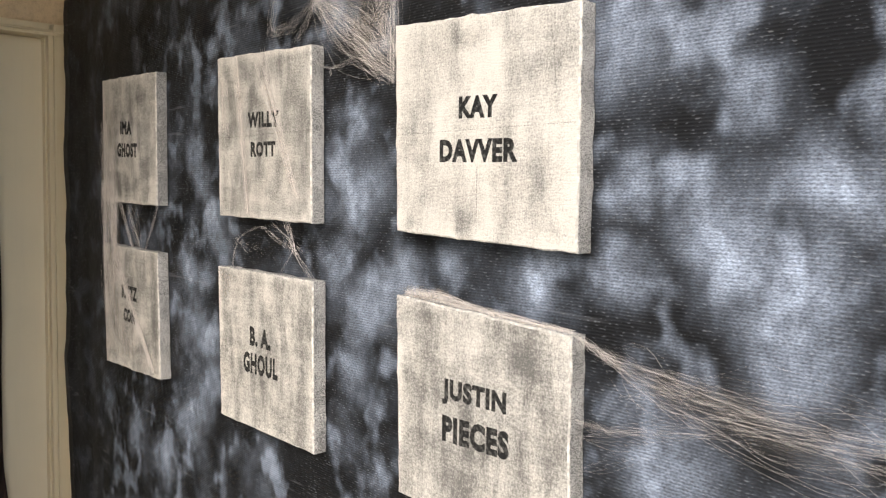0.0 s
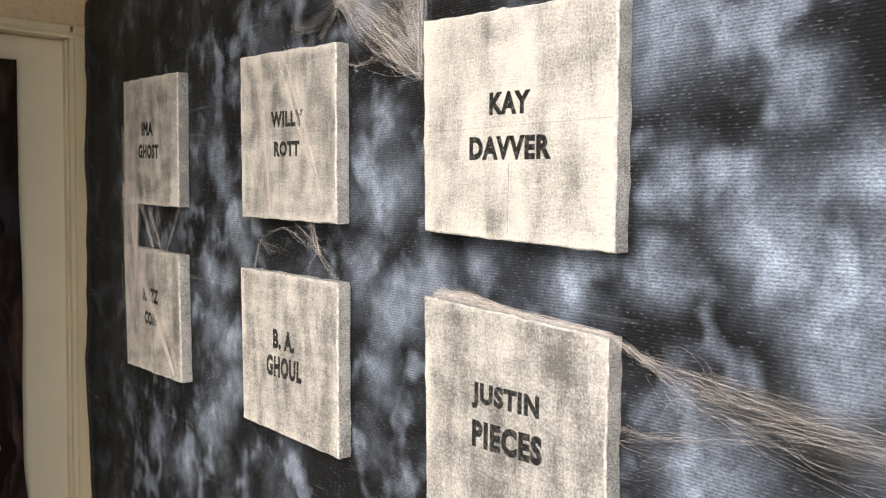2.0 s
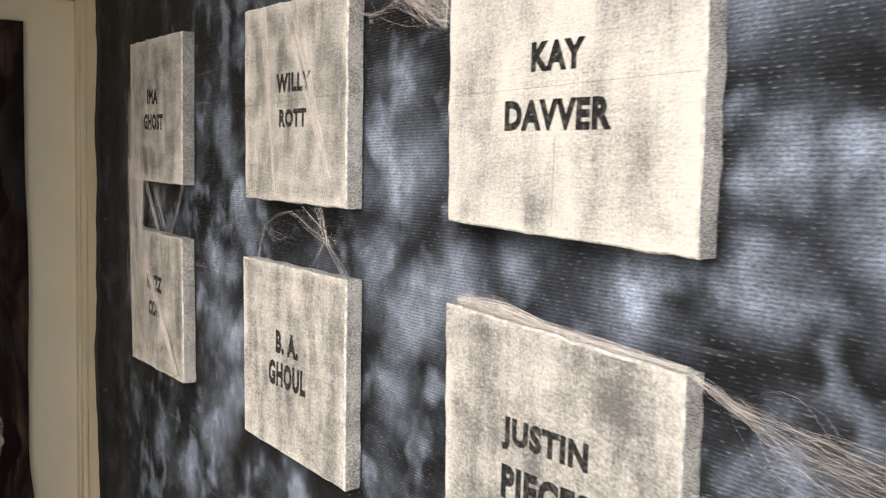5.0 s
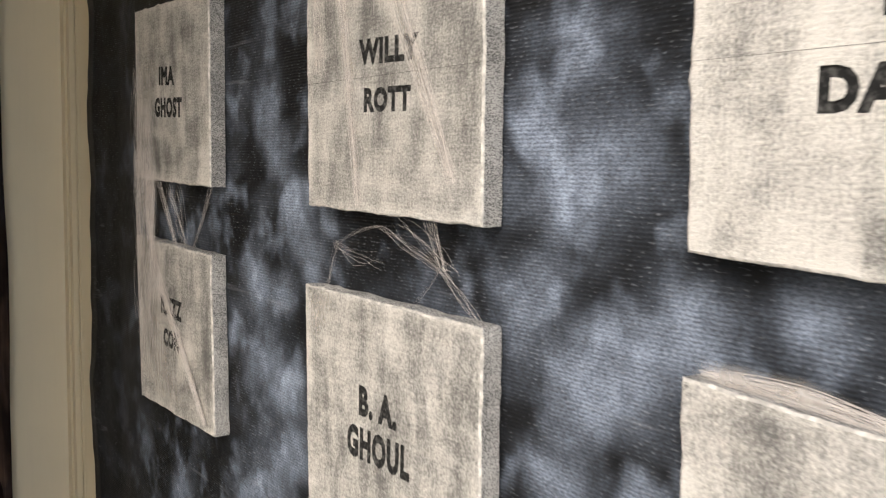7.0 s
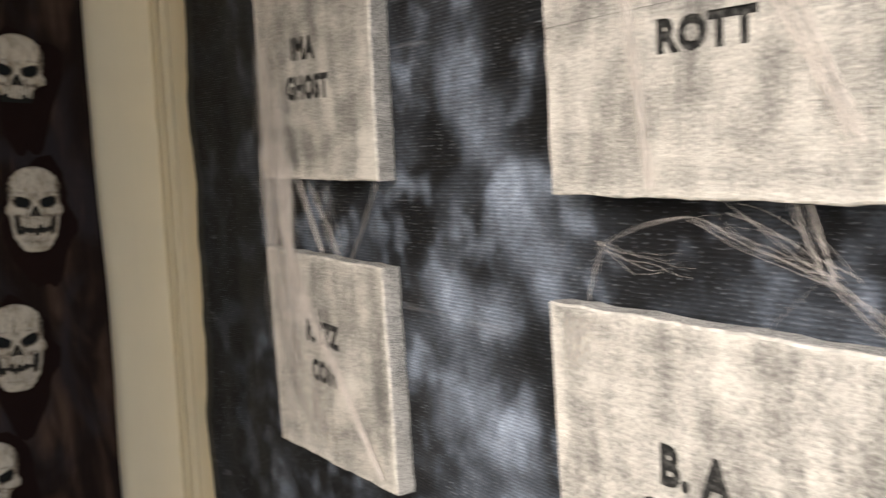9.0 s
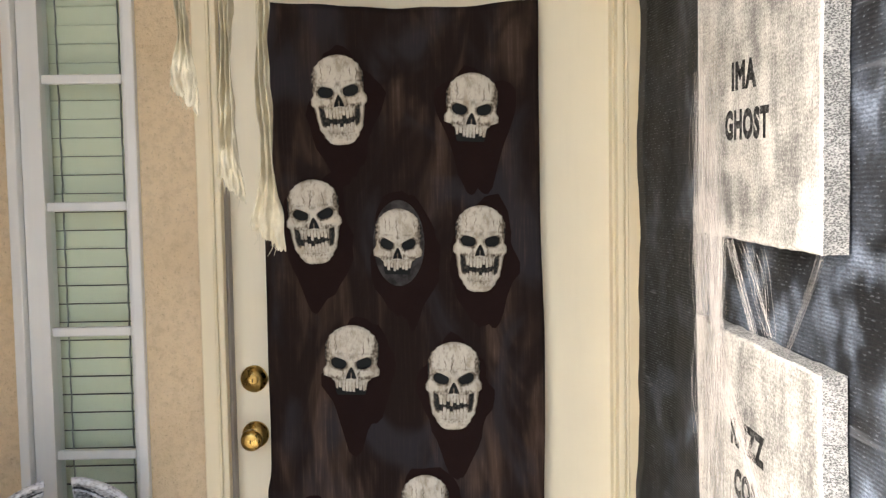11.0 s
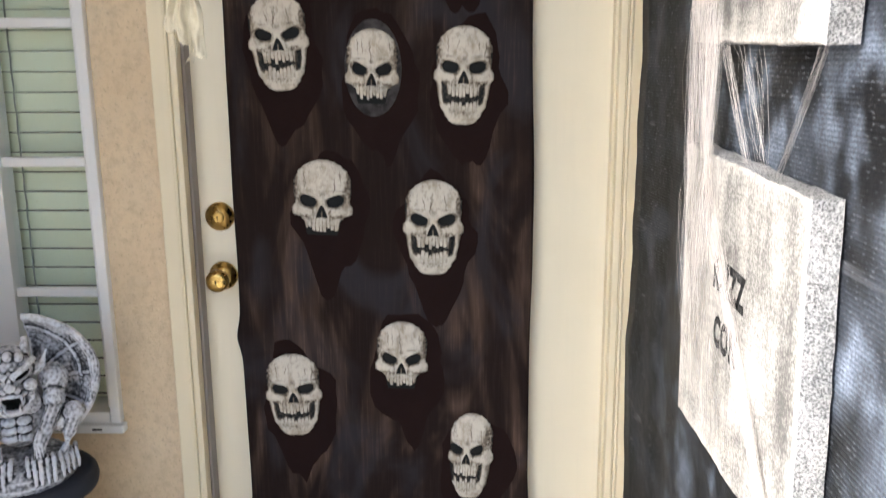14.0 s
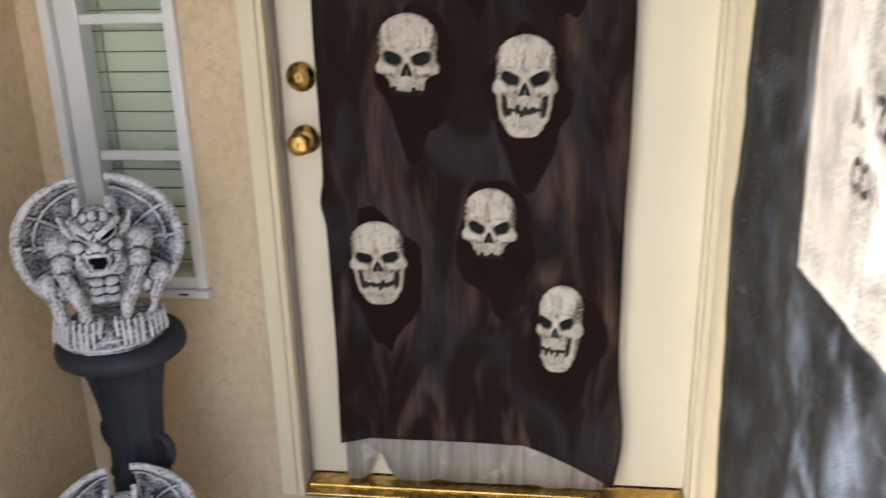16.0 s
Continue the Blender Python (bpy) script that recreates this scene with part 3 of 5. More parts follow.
def scored(stone, y0, y1, z0, z1):
    """A thin scored guide line across a stone's front."""
    part("scored_line", box(STONE_X - 0.0003, STONE_X + 0.0006, min(y0, y1), max(y0, y1), min(z0, z1), max(z0, z1)), CARVED, stone, "thin scored guide line")



def stone_body(corners, seed):
    """A foam slab from its four front corners (y, z): tl, tr, br, bl, with rough edges."""
    rng = random.Random(seed)
    n = 26
    ring = []
    for c in range(4):
        (y0, z0), (y1, z1) = corners[c], corners[(c + 1) % 4]
        for i in range(n):
            f = i / n
            wob = 0.0022 * noise.noise((f * 9 + c * 5, seed, 0.5)) + rng.uniform(-0.0008, 0.0008)
            if rng.random() < 0.06:
                wob -= rng.uniform(0.0005, 0.002)
            ny, nz = (z1 - z0), -(y1 - y0)
            ln = math.hypot(ny, nz)
            ring.append((y0 + (y1 - y0) * f - wob * ny / ln, z0 + (z1 - z0) * f - wob * nz / ln))
    cy = sum(p[0] for p in ring) / len(ring)
    cz = sum(p[1] for p in ring) / len(ring)
    bm = bmesh.new()
    loops = []
    for x, inset in ((STONE_X, 0.0032), (STONE_X + 0.0010, 0.0010), (STONE_X + 0.0034, 0.0), (STONE_X + 0.012, 0.0), (STONE_X + 0.024, 0.0), (STONE_BACK, 0.0005)):
        loop = []
        for k, (y, z) in enumerate(ring):
            dy, dz = cy - y, cz - z
            m = max(abs(dy), abs(dz))
            ins = inset + (0.0012 * noise.noise((y * 60, z * 60, x * 80)) if x > STONE_X + 0.002 else 0)
            loop.append(bm.verts.new((x, y + ins * dy / m, z + ins * dz / m)))
        loops.append(loop)
    m = len(ring)
    for a, b in zip(loops, loops[1:]):
        for k in range(m):
            bm.faces.new((a[k], a[(k + 1) % m], b[(k + 1) % m], b[k])).material_index = 1
    bm.faces.new(loops[0]).material_index = 0
    bm.faces.new(loops[-1][::-1]).material_index = 1
    for f in bm.faces:
        if f.calc_center_median().x < STONE_X + 0.0025:
            f.material_index = 0 if len(f.verts) > 4 else 3
    bmesh.ops.recalc_face_normals(bm, faces=bm.faces[:])
    return bm


def letters(text, y_left, y_right, z_low, z_high, slant=0.0):
    """A solid of capital letters to cut out of a stone front."""
    cu = bpy.data.curves.new("letters", "FONT")
    cu.body = text
    cu.extrude = 0.004
    cu.offset = 0.058
    cu.resolution_u = 3
    cu.space_character = 1.12
    cu.materials.append(CARVED)
    ob = new("letters", cu)
    bpy.context.view_layer.update()
    me = bpy.data.meshes.new_from_object(ob.evaluated_get(bpy.context.evaluated_depsgraph_get()))
    bpy.data.objects.remove(ob)
    co = np.array([v.co[:] for v in me.vertices])
    lo, hi = co.min(0), co.max(0)
    sx, sz = (y_left - y_right) / (hi[0] - lo[0]), (z_high - z_low) / (hi[1] - lo[1])
    for v, p in zip(me.vertices, co):
        u, h = (p[0] - lo[0]) * sx, (p[1] - lo[1]) * sz
        v.co = (STONE_X - p[2], y_left - u, z_low + h + slant * u)
    return me


def headstone(corners, lines, seed, label, face=FACE):
    """A foam slab with its lettering carved 3 mm deep; the dark floor of each line is a part."""
    base = Vector((STONE_BACK, (corners[2][0] + corners[3][0]) / 2, (corners[2][1] + corners[3][1]) / 2))
    made = thing("headstone", base, label, "headstone", "headstones on the wall")
    ob = new("slab", mesh_from("slab", stone_body(corners, seed), [face, SIDE, CARVED, WORN]))
    floors = []
    for line in lines:
        cut = new("cutter", letters(*line))
        before = len(ob.data.polygons)
        whole = ob.data.copy()
        mod = ob.modifiers.new("carve", "BOOLEAN")
        mod.operation, mod.object, mod.solver, mod.use_self = "DIFFERENCE", cut, "EXACT", True
        mod.material_mode = "TRANSFER"
        baked(ob)
        if len(ob.data.polygons) < before:
            print("carving failed", line[0])
            ob.data = whole
        cut_mesh = cut.data
        bpy.data.objects.remove(cut)
        bm = bmesh.new()
        bm.from_mesh(cut_mesh)
        bmesh.ops.delete(bm, geom=[f for f in bm.faces if not (abs(f.normal.x) > 0.9 and f.calc_center_median().x > STONE_X)], context="FACES")
        bmesh.ops.translate(bm, verts=bm.verts, vec=(-0.0012, 0, 0))
        floors.append(bm)
    ob.data.transform(Matrix.Translation(-base))
    ob.parent = made
    for bm in floors:
        todo = set(bm.faces)
        while todo:
            stack, isle = [todo.pop()], []
            while stack:
                f = stack.pop()
                isle.append(f)
                for e in f.edges:
                    for g in e.link_faces:
                        if g in todo:
                            todo.remove(g)
                            stack.append(g)
            one = bmesh.new()
            known = {}
            for f in isle:
                one.faces.new([known.setdefault(v, None) or known.update({v: one.verts.new(v.co)}) or known[v] for v in f.verts])
            part("letter", one, CARVED, made, "dark carved letter")
        bm.free()
    return made


headstone([(3.128, 1.816), (2.667, 1.801), (2.663, 1.396), (3.118, 1.405)],
          [("IMA", 2.961, 2.863, 1.625, 1.668, -0.05), ("GHOST", 2.989, 2.818, 1.552, 1.598, -0.04)], 1,
          "square grey-white foam headstone with two carved lines, cobwebbed, hung above another")
middle = headstone([(2.253, 1.793), (1.786, 1.774), (1.780, 1.370), (2.240, 1.377)],
          [("WILLY", 2.083, 1.926, 1.601, 1.640, -0.03), ("ROTT", 2.067, 1.943, 1.528, 1.566, -0.02)], 2,
          "square grey-white foam headstone with carved lettering, upper middle of the row")
bright = headstone([(1.474, 1.771), (0.995, 1.745), (0.993, 1.348), (1.460, 1.366)],
          [("KAY", 1.280, 1.178, 1.577, 1.617, -0.03), ("DAVVER", 1.332, 1.128, 1.499, 1.541, -0.02)], 3,
          "bright white dry-brushed foam headstone with bold carved lettering", WHITER_FACE)
scored(middle, 2.245, 1.79, 1.5816, 1.5820)
scored(bright, 1.465, 1.0, 1.5556, 1.5559)
scored(bright, 1.2285, 1.2279, 1.37, 1.49)
headstone([(3.132, 1.259), (2.664, 1.251), (2.645, 0.862), (3.110, 0.850)],
          [("R. IZZ", 2.960, 2.828, 1.085, 1.132, -0.03), ("CON", 2.945, 2.846, 1.010, 1.054, -0.03)], 4,
          "square foam headstone half veiled in stretched cobweb")
headstone([(2.250, 1.241), (1.775, 1.238), (1.768, 0.840), (2.233, 0.840)],
          [("B. A.", 2.071, 1.965, 1.050, 1.100, 0.0), ("GHOUL", 2.105, 1.930, 0.978, 1.032, 0.02)], 5,
          "square grey-white foam headstone with carved letters beneath a cobweb arc")
headstone([(1.460, 1.238), (1.001, 1.216), (0.996, 0.826), (1.447, 0.840)],
          [("JUSTIN", 1.316, 1.144, 1.046, 1.096, 0.01), ("PIECES", 1.314, 1.136, 0.975, 1.026, 0.02)], 6,
          "grey dry-brushed foam headstone with carved letters and trailing cobweb")

# ---- printed door curtain ----
CUR_Y = 3.738


def cur_y(x, z):
    return CUR_Y + 0.0045 * noise.noise((x * 5.0, z * 1.6, 11.0)) + 0.002 * noise.noise((x * 22, z * 3.0, 4.0))


def hem(x):
    f = (x - 0.213) / 0.665
    drop = 0.105 * max(0.0, (f - 0.68) / 0.32) ** 1.2
    return 0.128 + 0.018 * min(1.0, f * 9) - drop


curtain = thing("door_curtain", (0.545, CUR_Y, 1.94), "dark brown printed cloth hung over the door with skulls", "door curtain")
bm = bmesh.new()
grid = []
for i in range(71):
    f = i / 70
    col = []
    for k in range(121):
        v = k / 120
        zc = 0.14 + 1.8 * v
        xl = 0.212 + 0.007 * noise.noise((0.3, zc * 4.0, 2.0)) - 0.010 * math.exp(-((zc - 0.76) / 0.035) ** 2) + 0.004
        xr = 0.882 + 0.008 * math.exp(-((zc - 0.95) / 0.3) ** 2) + 0.007 * noise.noise((0.9, zc * 3.0, 8.0)) + 0.022 * math.exp(-((zc - 0.28) / 0.13) ** 2)
        x = xl + (xr - xl) * f
        top = 1.945 - 0.022 * math.exp(-((f - 0.55) / 0.35) ** 2) + 0.006 * noise.noise((x * 9, 0, 1))
        z = hem(x) + (top - hem(x)) * v
        col.append(bm.verts.new((x, cur_y(x, z), z)))
    grid.append(col)
for a, b in zip(grid, grid[1:]):
    for k in range(120):
        bm.faces.new((a[k], b[k], b[k + 1], a[k + 1]))
back = bmesh.ops.extrude_face_region(bm, geom=bm.faces[:])
bmesh.ops.translate(bm, vec=(0, 0.0018, 0), verts=[g for g in back["geom"] if isinstance(g, bmesh.types.BMVert)])
bmesh.ops.recalc_face_normals(bm, faces=bm.faces[:])
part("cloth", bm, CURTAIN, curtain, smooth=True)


def patch(name, outline, offset, material, parent, label=""):
    """A flat printed shape lying on the curtain, from its outline (x, z)."""
    bm = bmesh.new()
    cx = sum(p[0] for p in outline) / len(outline)
    cz = sum(p[1] for p in outline) / len(outline)
    rings = []
    for s in (1.0, 0.75, 0.5, 0.25):
        pts = [(cx + (x - cx) * s, cz + (z - cz) * s) for x, z in outline]
        rings.append([bm.verts.new((x, cur_y(x, z) - offset, z)) for x, z in pts])
    mid = bm.verts.new((cx, cur_y(cx, cz) - offset, cz))
    n = len(outline)
    for a, b in zip(rings, rings[1:]):
        for k in range(n):
            bm.faces.new((a[k], a[(k + 1) % n], b[(k + 1) % n], b[k]))
    for k in range(n):
        bm.faces.new((rings[-1][k], rings[-1][(k + 1) % n], mid))
    bmesh.ops.recalc_face_normals(bm, faces=bm.faces[:])
    return part(name, bm, material, parent, label, smooth=True)


def lerp_table(table, v):
    for (a, p), (b, q) in zip(table, table[1:]):
        if v <= b:
            f = max(0.0, (v - a) / (b - a))
            f = f * f * (3 - 2 * f)
            return p + (q - p) * f
    return table[-1][1]


def bell(x, z, cx, cz, rx, rz):
    return math.exp(-(((x - cx) / rx) ** 2 + ((z - cz) / rz) ** 2))


JAW = [(0.0, 0.20), (0.012, 0.36), (0.04, 0.48), (0.10, 0.62), (0.20, 0.78), (0.34, 0.86), (0.42, 0.90), (0.47, 1.0), (0.52, 1.0), (0.58, 0.90), (0.68, 0.93), (0.78, 0.93), (0.87, 0.82), (0.93, 0.64), (0.97, 0.45), (0.99, 0.27), (1.0, 0.10)]
BARE = [(0.0, 0.50), (0.06, 0.54), (0.17, 0.60), (0.23, 0.70), (0.29, 0.99), (0.36, 1.0), (0.44, 0.90), (0.58, 0.95), (0.72, 0.95), (0.84, 0.82), (0.91, 0.65), (0.96, 0.46), (0.988, 0.27), (1.0, 0.10)]


def ramp(a, b, x):
    f = max(0.0, min(1.0, (x - a) / (b - a)))
    return f * f * (3 - 2 * f)


def skull_mesh(jaw, seed, turn=0.0, scowl=0.10):
    """A printed skull in shallow relief: 0.134 wide, its face towards -y, centred on the origin."""
    rng = random.Random(seed)
    width, height, depth = 0.067, (0.212 if jaw else 0.164), 0.012
    table = JAW if jaw else BARE
    nu, nv = 104, 150
    phase, gape = rng.uniform(0, 1), rng.uniform(-0.012, 0.016)
    lost = [rng.random() < 0.2 for _ in range(30)]
    uneven = [rng.uniform(-0.012, 0.014) for _ in range(30)]
    cracks = [(rng.uniform(-0.6, 0.7), rng.uniform(0.74, 0.84), rng.uniform(-0.25, 0.25), rng.uniform(0.05, 0.13), rng.uniform(0, 9)) for _ in range(4)]

    def region(xn, v):
        """v counted as on a skull with its jaw; gives the relief and the ink."""
        s = xn - turn * 0.22
        rough = noise.noise((xn * 5 + seed, v * 11, 1.0))
        fine = noise.noise((xn * 15 + seed, v * 34, 7.0))
        h = max(0.0, 1 - abs(xn) ** 2.2) * 0.72 + 0.28 * math.sqrt(max(0.0, 1 - ((v - 0.62) / 0.5) ** 2))
        h += 0.30 * (bell(s, v, -0.76, 0.480, 0.24, 0.030) + bell(s, v, 0.76, 0.480, 0.24, 0.030))
        h += 0.24 * bell(s, v, 0, 0.575, 0.10, 0.055) + 0.18 * bell(s, v, 0, 0.36, 0.42, 0.06)
        h += 0.06 * rough
        ink = 0.16 * max(0.0, rough) + 0.17 * max(0.0, fine) + 0.10 * max(0.0, noise.noise((xn * 34, v * 60, seed)))
        # temples, sides of the cranium and cheek hollows print darker
        ink += 0.46 * ramp(0.60, 0.98, abs(s)) * ramp(0.56, 0.64, v) * ramp(0.92, 0.80, v) * (0.8 + fine)
        ink += 0.22 * bell(s, v, 0.82, 0.74, 0.10, 0.09) + 0.16 * bell(s, v, -0.86, 0.74, 0.09, 0.08)
        ink += 0.30 * ramp(0.95, 1.0, v)
        ink += 0.52 * (bell(s, v, -0.56, 0.432, 0.22, 0.022) + bell(s, v, 0.56, 0.432, 0.22, 0.022) + 0.6 * bell(abs(s), v, 0.27, 0.47, 0.05, 0.06)) * (0.8 + fine)
        ink += 0.30 * bell(s, v, 0, 0.665, 0.10, 0.03) + 0.20 * (bell(abs(s), v, 0.45, 0.695, 0.25, 0.014)) + 0.18 * bell(s, v, 0, 0.455, 0.30, 0.03)
        for cx, cz, lean, long, wig in cracks:
            f = (v - cz) / long
            if abs(f) < 1:
                away = s - cx - lean * (v - cz) * 2 - 0.05 * noise.noise((v * 30, wig, 0.0))
                ink += 0.42 * math.exp(-(away / 0.018) ** 2) * (1 - f * f)
        for sgn in (-1, 1):
            ex = s - sgn * 0.445
            tilt = scowl * sgn * ex
            ez = v - 0.590 - 0.35 * tilt
            h += 0.30 * math.exp(-((v - 0.668 - tilt) / 0.022) ** 2 - (ex / 0.36) ** 4)
            rad = (abs(ex) / 0.265) ** 2.4 + (abs(ez) / 0.060) ** 2.2
            lid = ramp(0.652, 0.640, v - tilt)
            hole = ramp(1.16, 0.80, rad) * lid
            ink += 1.0 * hole + 0.40 * ramp(2.6, 1.1, rad) * lid * (0.9 + 0.5 * fine)
            ink -= 0.22 * bell(ex, ez, 0.05, -0.01, 0.10, 0.022) * hole
            h -= 0.7 * hole
        nz = (v - 0.428) / 0.122
        if -0.1 < nz < 1:
            half = 0.185 * max(0.0, 1 - nz) ** 0.62
            hole = ramp(half + 0.02, half - 0.035, abs(s)) * ramp(-0.06, 0.06, nz + 0.35 * abs(s))
            bone = 0.75 * ramp(0.045, 0.015, abs(s)) * ramp(0.62, 0.35, nz)
            ink += hole * (1 - bone)
            h -= 0.45 * hole * (1 - bone)
        # teeth
        bend = s / (1 + 0.25 * abs(s))
        tooth = bend * 9.0 + phase + 12
        n = int(math.floor(tooth))
        seam = abs(tooth - n - 0.5) * 2
        grin = 0.055 * s * s
        up_root, up_lip = 0.392 + grin, 0.283 + grin + uneven[n % 30] + (0.035 if lost[n % 30] else 0.0) + 0.012 * seam ** 4
        low_lip, low_root = 0.236 + gape + grin - uneven[(n + 7) % 30] - (0.028 if lost[(n + 11) % 30] else 0.0) - 0.012 * seam ** 4, 0.138 + grin
        row = ramp(0.54, 0.46, abs(s))
        if row > 0 and v < up_root + 0.02:
            groove = ramp(0.74, 1.0, seam)
            if v > up_lip:
                ink += row * groove * (0.75 * ramp(up_lip + 0.065, up_lip + 0.02, v) + 0.16 + 0.2 * max(0.0, fine)) + 0.12 * row * ramp(up_lip + 0.03, up_lip + 0.06, v)
                h += row * (0.10 - 0.16 * groove)
            if jaw and low_root - 0.02 < v < low_lip:
                ink += row * groove * (0.75 * ramp(low_lip - 0.05, low_lip - 0.015, v) + 0.08) + 0.14 * row * ramp(low_lip - 0.03, low_lip - 0.055, v)
                h += row * (0.08 - 0.14 * groove)
        if jaw:
            mouth = ramp(up_lip + 0.006, up_lip - 0.006, v) * ramp(low_lip - 0.006, low_lip + 0.006, v) * ramp(0.60, 0.52, abs(s))
            side = ramp(0.47, 0.56, abs(s) - 0.5 * max(0.0, v - 0.33)) * ramp(0.76, 0.67, abs(s) + 0.6 * max(0.0, 0.32 - v)) * ramp(0.425, 0.400, v - 0.10 * (abs(s) - 0.6)) * ramp(0.185, 0.225, v - 0.16 * max(0.0, abs(s) - 0.55))
            dark = max(mouth, side)
            ink += (0.72 + 0.4 * max(0.0, fine + 0.2)) * dark
            h -= 0.5 * dark
            ink += 0.26 * bell(s, v, 0, 0.105, 0.5, 0.02) * (0.9 + fine) + 0.16 * bell(s, v, 0.3, 0.06, 0.2, 0.02) + 0.30 * ramp(0.74, 0.98, abs(s)) * ramp(0.44, 0.40, v)
            ink += 0.25 * ramp(0.035, 0.0, v)
        else:
            dark = max(ramp(up_lip + 0.006, up_lip - 0.006, v), ramp(0.52, 0.60, abs(s) - 0.9 * max(0.0, v - 0.345)) * ramp(0.405, 0.385, v))
            ink += 0.95 * dark
            h -= 0.5 * dark
        return h, max(0.0, min(1.0, ink))

    bm = bmesh.new()
    layer = bm.verts.layers.float.new("ink")
    cols = []
    for k in range(nv + 1):
        v = k / nv
        row = []
        for i in range(nu + 1):
            u = -1 + 2 * i / nu
            xn = u * lerp_table(table, v)
            h, ink = region(xn, v if jaw else 0.235 + 0.765 * v)
            edge = math.sin(min(1.0, (1 - abs(u)) * 3.2) * 1.5708) * math.sin(min(1.0, min(v * 9, (1 - v) * 4.5) + 0.03) * 1.5708)
            vert = bm.verts.new((xn * width, -0.001 - max(0.02, h) * depth * edge, (v - 0.5) * height))
            vert[layer] = min(1.0, ink + 0.35 * ramp(0.90, 1.0, abs(u)))
            row.append(vert)
        cols.append(row)
    for a, b in zip(cols, cols[1:]):
        for i in range(nu):
            bm.faces.new((a[i], a[i + 1], b[i + 1], b[i]))
    return mesh_from("skull", bm, BONE, True)


SKULLS = [skull_mesh(True, 3), skull_mesh(False, 5, 0.0, 0.12), skull_mesh(True, 8, 0.0, 0.16), skull_mesh(False, 11, 0.0, 0.16), skull_mesh(True, 14, -0.9, 0.14)]
# x, z, kind, width scale, height scale, lean
for n, (x, z, kind, sx, sz, lean) in enumerate((
        (0.402, 1.709, 0, 1.00, 1.01, -4), (0.719, 1.687, 1, 0.98, 1.0, 3), (0.335, 1.419, 2, 0.99, 0.96, -3),
        (0.536, 1.368, 3, 0.88, 0.97, 2), (0.734, 1.347, 0, 0.97, 0.99, 2), (0.418, 1.082, 1, 1.02, 1.04, 2),
        (0.665, 1.013, 2, 1.02, 1.02, 1), (0.333, 0.612, 0, 1.0, 0.96, -2), (0.589, 0.711, 3, 0.92, 1.0, 2),
        (0.749, 0.459, 4, 0.80, 1.03, 3))):
    rng = random.Random(n)
    out = []
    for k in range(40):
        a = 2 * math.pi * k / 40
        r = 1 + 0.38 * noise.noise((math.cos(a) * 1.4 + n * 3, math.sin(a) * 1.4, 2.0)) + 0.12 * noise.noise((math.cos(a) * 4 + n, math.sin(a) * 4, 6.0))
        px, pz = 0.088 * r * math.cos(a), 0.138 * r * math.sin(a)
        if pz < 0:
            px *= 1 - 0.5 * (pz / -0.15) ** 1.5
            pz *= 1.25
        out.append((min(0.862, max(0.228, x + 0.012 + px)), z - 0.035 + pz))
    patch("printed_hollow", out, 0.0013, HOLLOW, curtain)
    if n == 3:
        patch("printed_halo", [(x + 0.002 + 0.062 * math.cos(2 * math.pi * k / 36), z - 0.004 + 0.104 * math.sin(2 * math.pi * k / 36)) for k in range(36)], 0.004, HALO, curtain, "smoky grey printed oval")
    ob = new("skull", SKULLS[kind])
    ob.parent = curtain
    ob.matrix_basis = Matrix.Translation(Vector((x, cur_y(x, z) - 0.0045, z)) - base_of(curtain)) @ Matrix.Rotation(radians(lean), 4, "Y") @ Matrix.Diagonal((sx, 1, sz, 1))
    tagged(ob, "stained ivory printed skull with black sockets")

bm = bmesh.new()
rows = []
for i in range(49):
    f = i / 48
    x = 0.222 + 0.64 * f
    low = 0.022 + 0.02 * noise.noise((x * 14, 0, 5)) + (0.075 * math.exp(-((x - 0.305) / 0.022) ** 2))
    rows.append([bm.verts.new((x, 3.752 + 0.004 * noise.noise((x * 9, v, 2.0)), low + (0.21 - low) * v)) for v in (0, 0.33, 0.66, 1)])
for a, b in zip(rows, rows[1:]):
    for k in range(3):
        bm.faces.new((a[k], b[k], b[k + 1], a[k + 1]))
back = bmesh.ops.extrude_face_region(bm, geom=bm.faces[:])
bmesh.ops.translate(bm, vec=(0, 0.0015, 0), verts=[g for g in back["geom"] if isinstance(g, bmesh.types.BMVert)])
bmesh.ops.recalc_face_normals(bm, faces=bm.faces[:])
part("lining", bm, LINING, curtain, "frayed grey sheer lining below the hem", smooth=True)



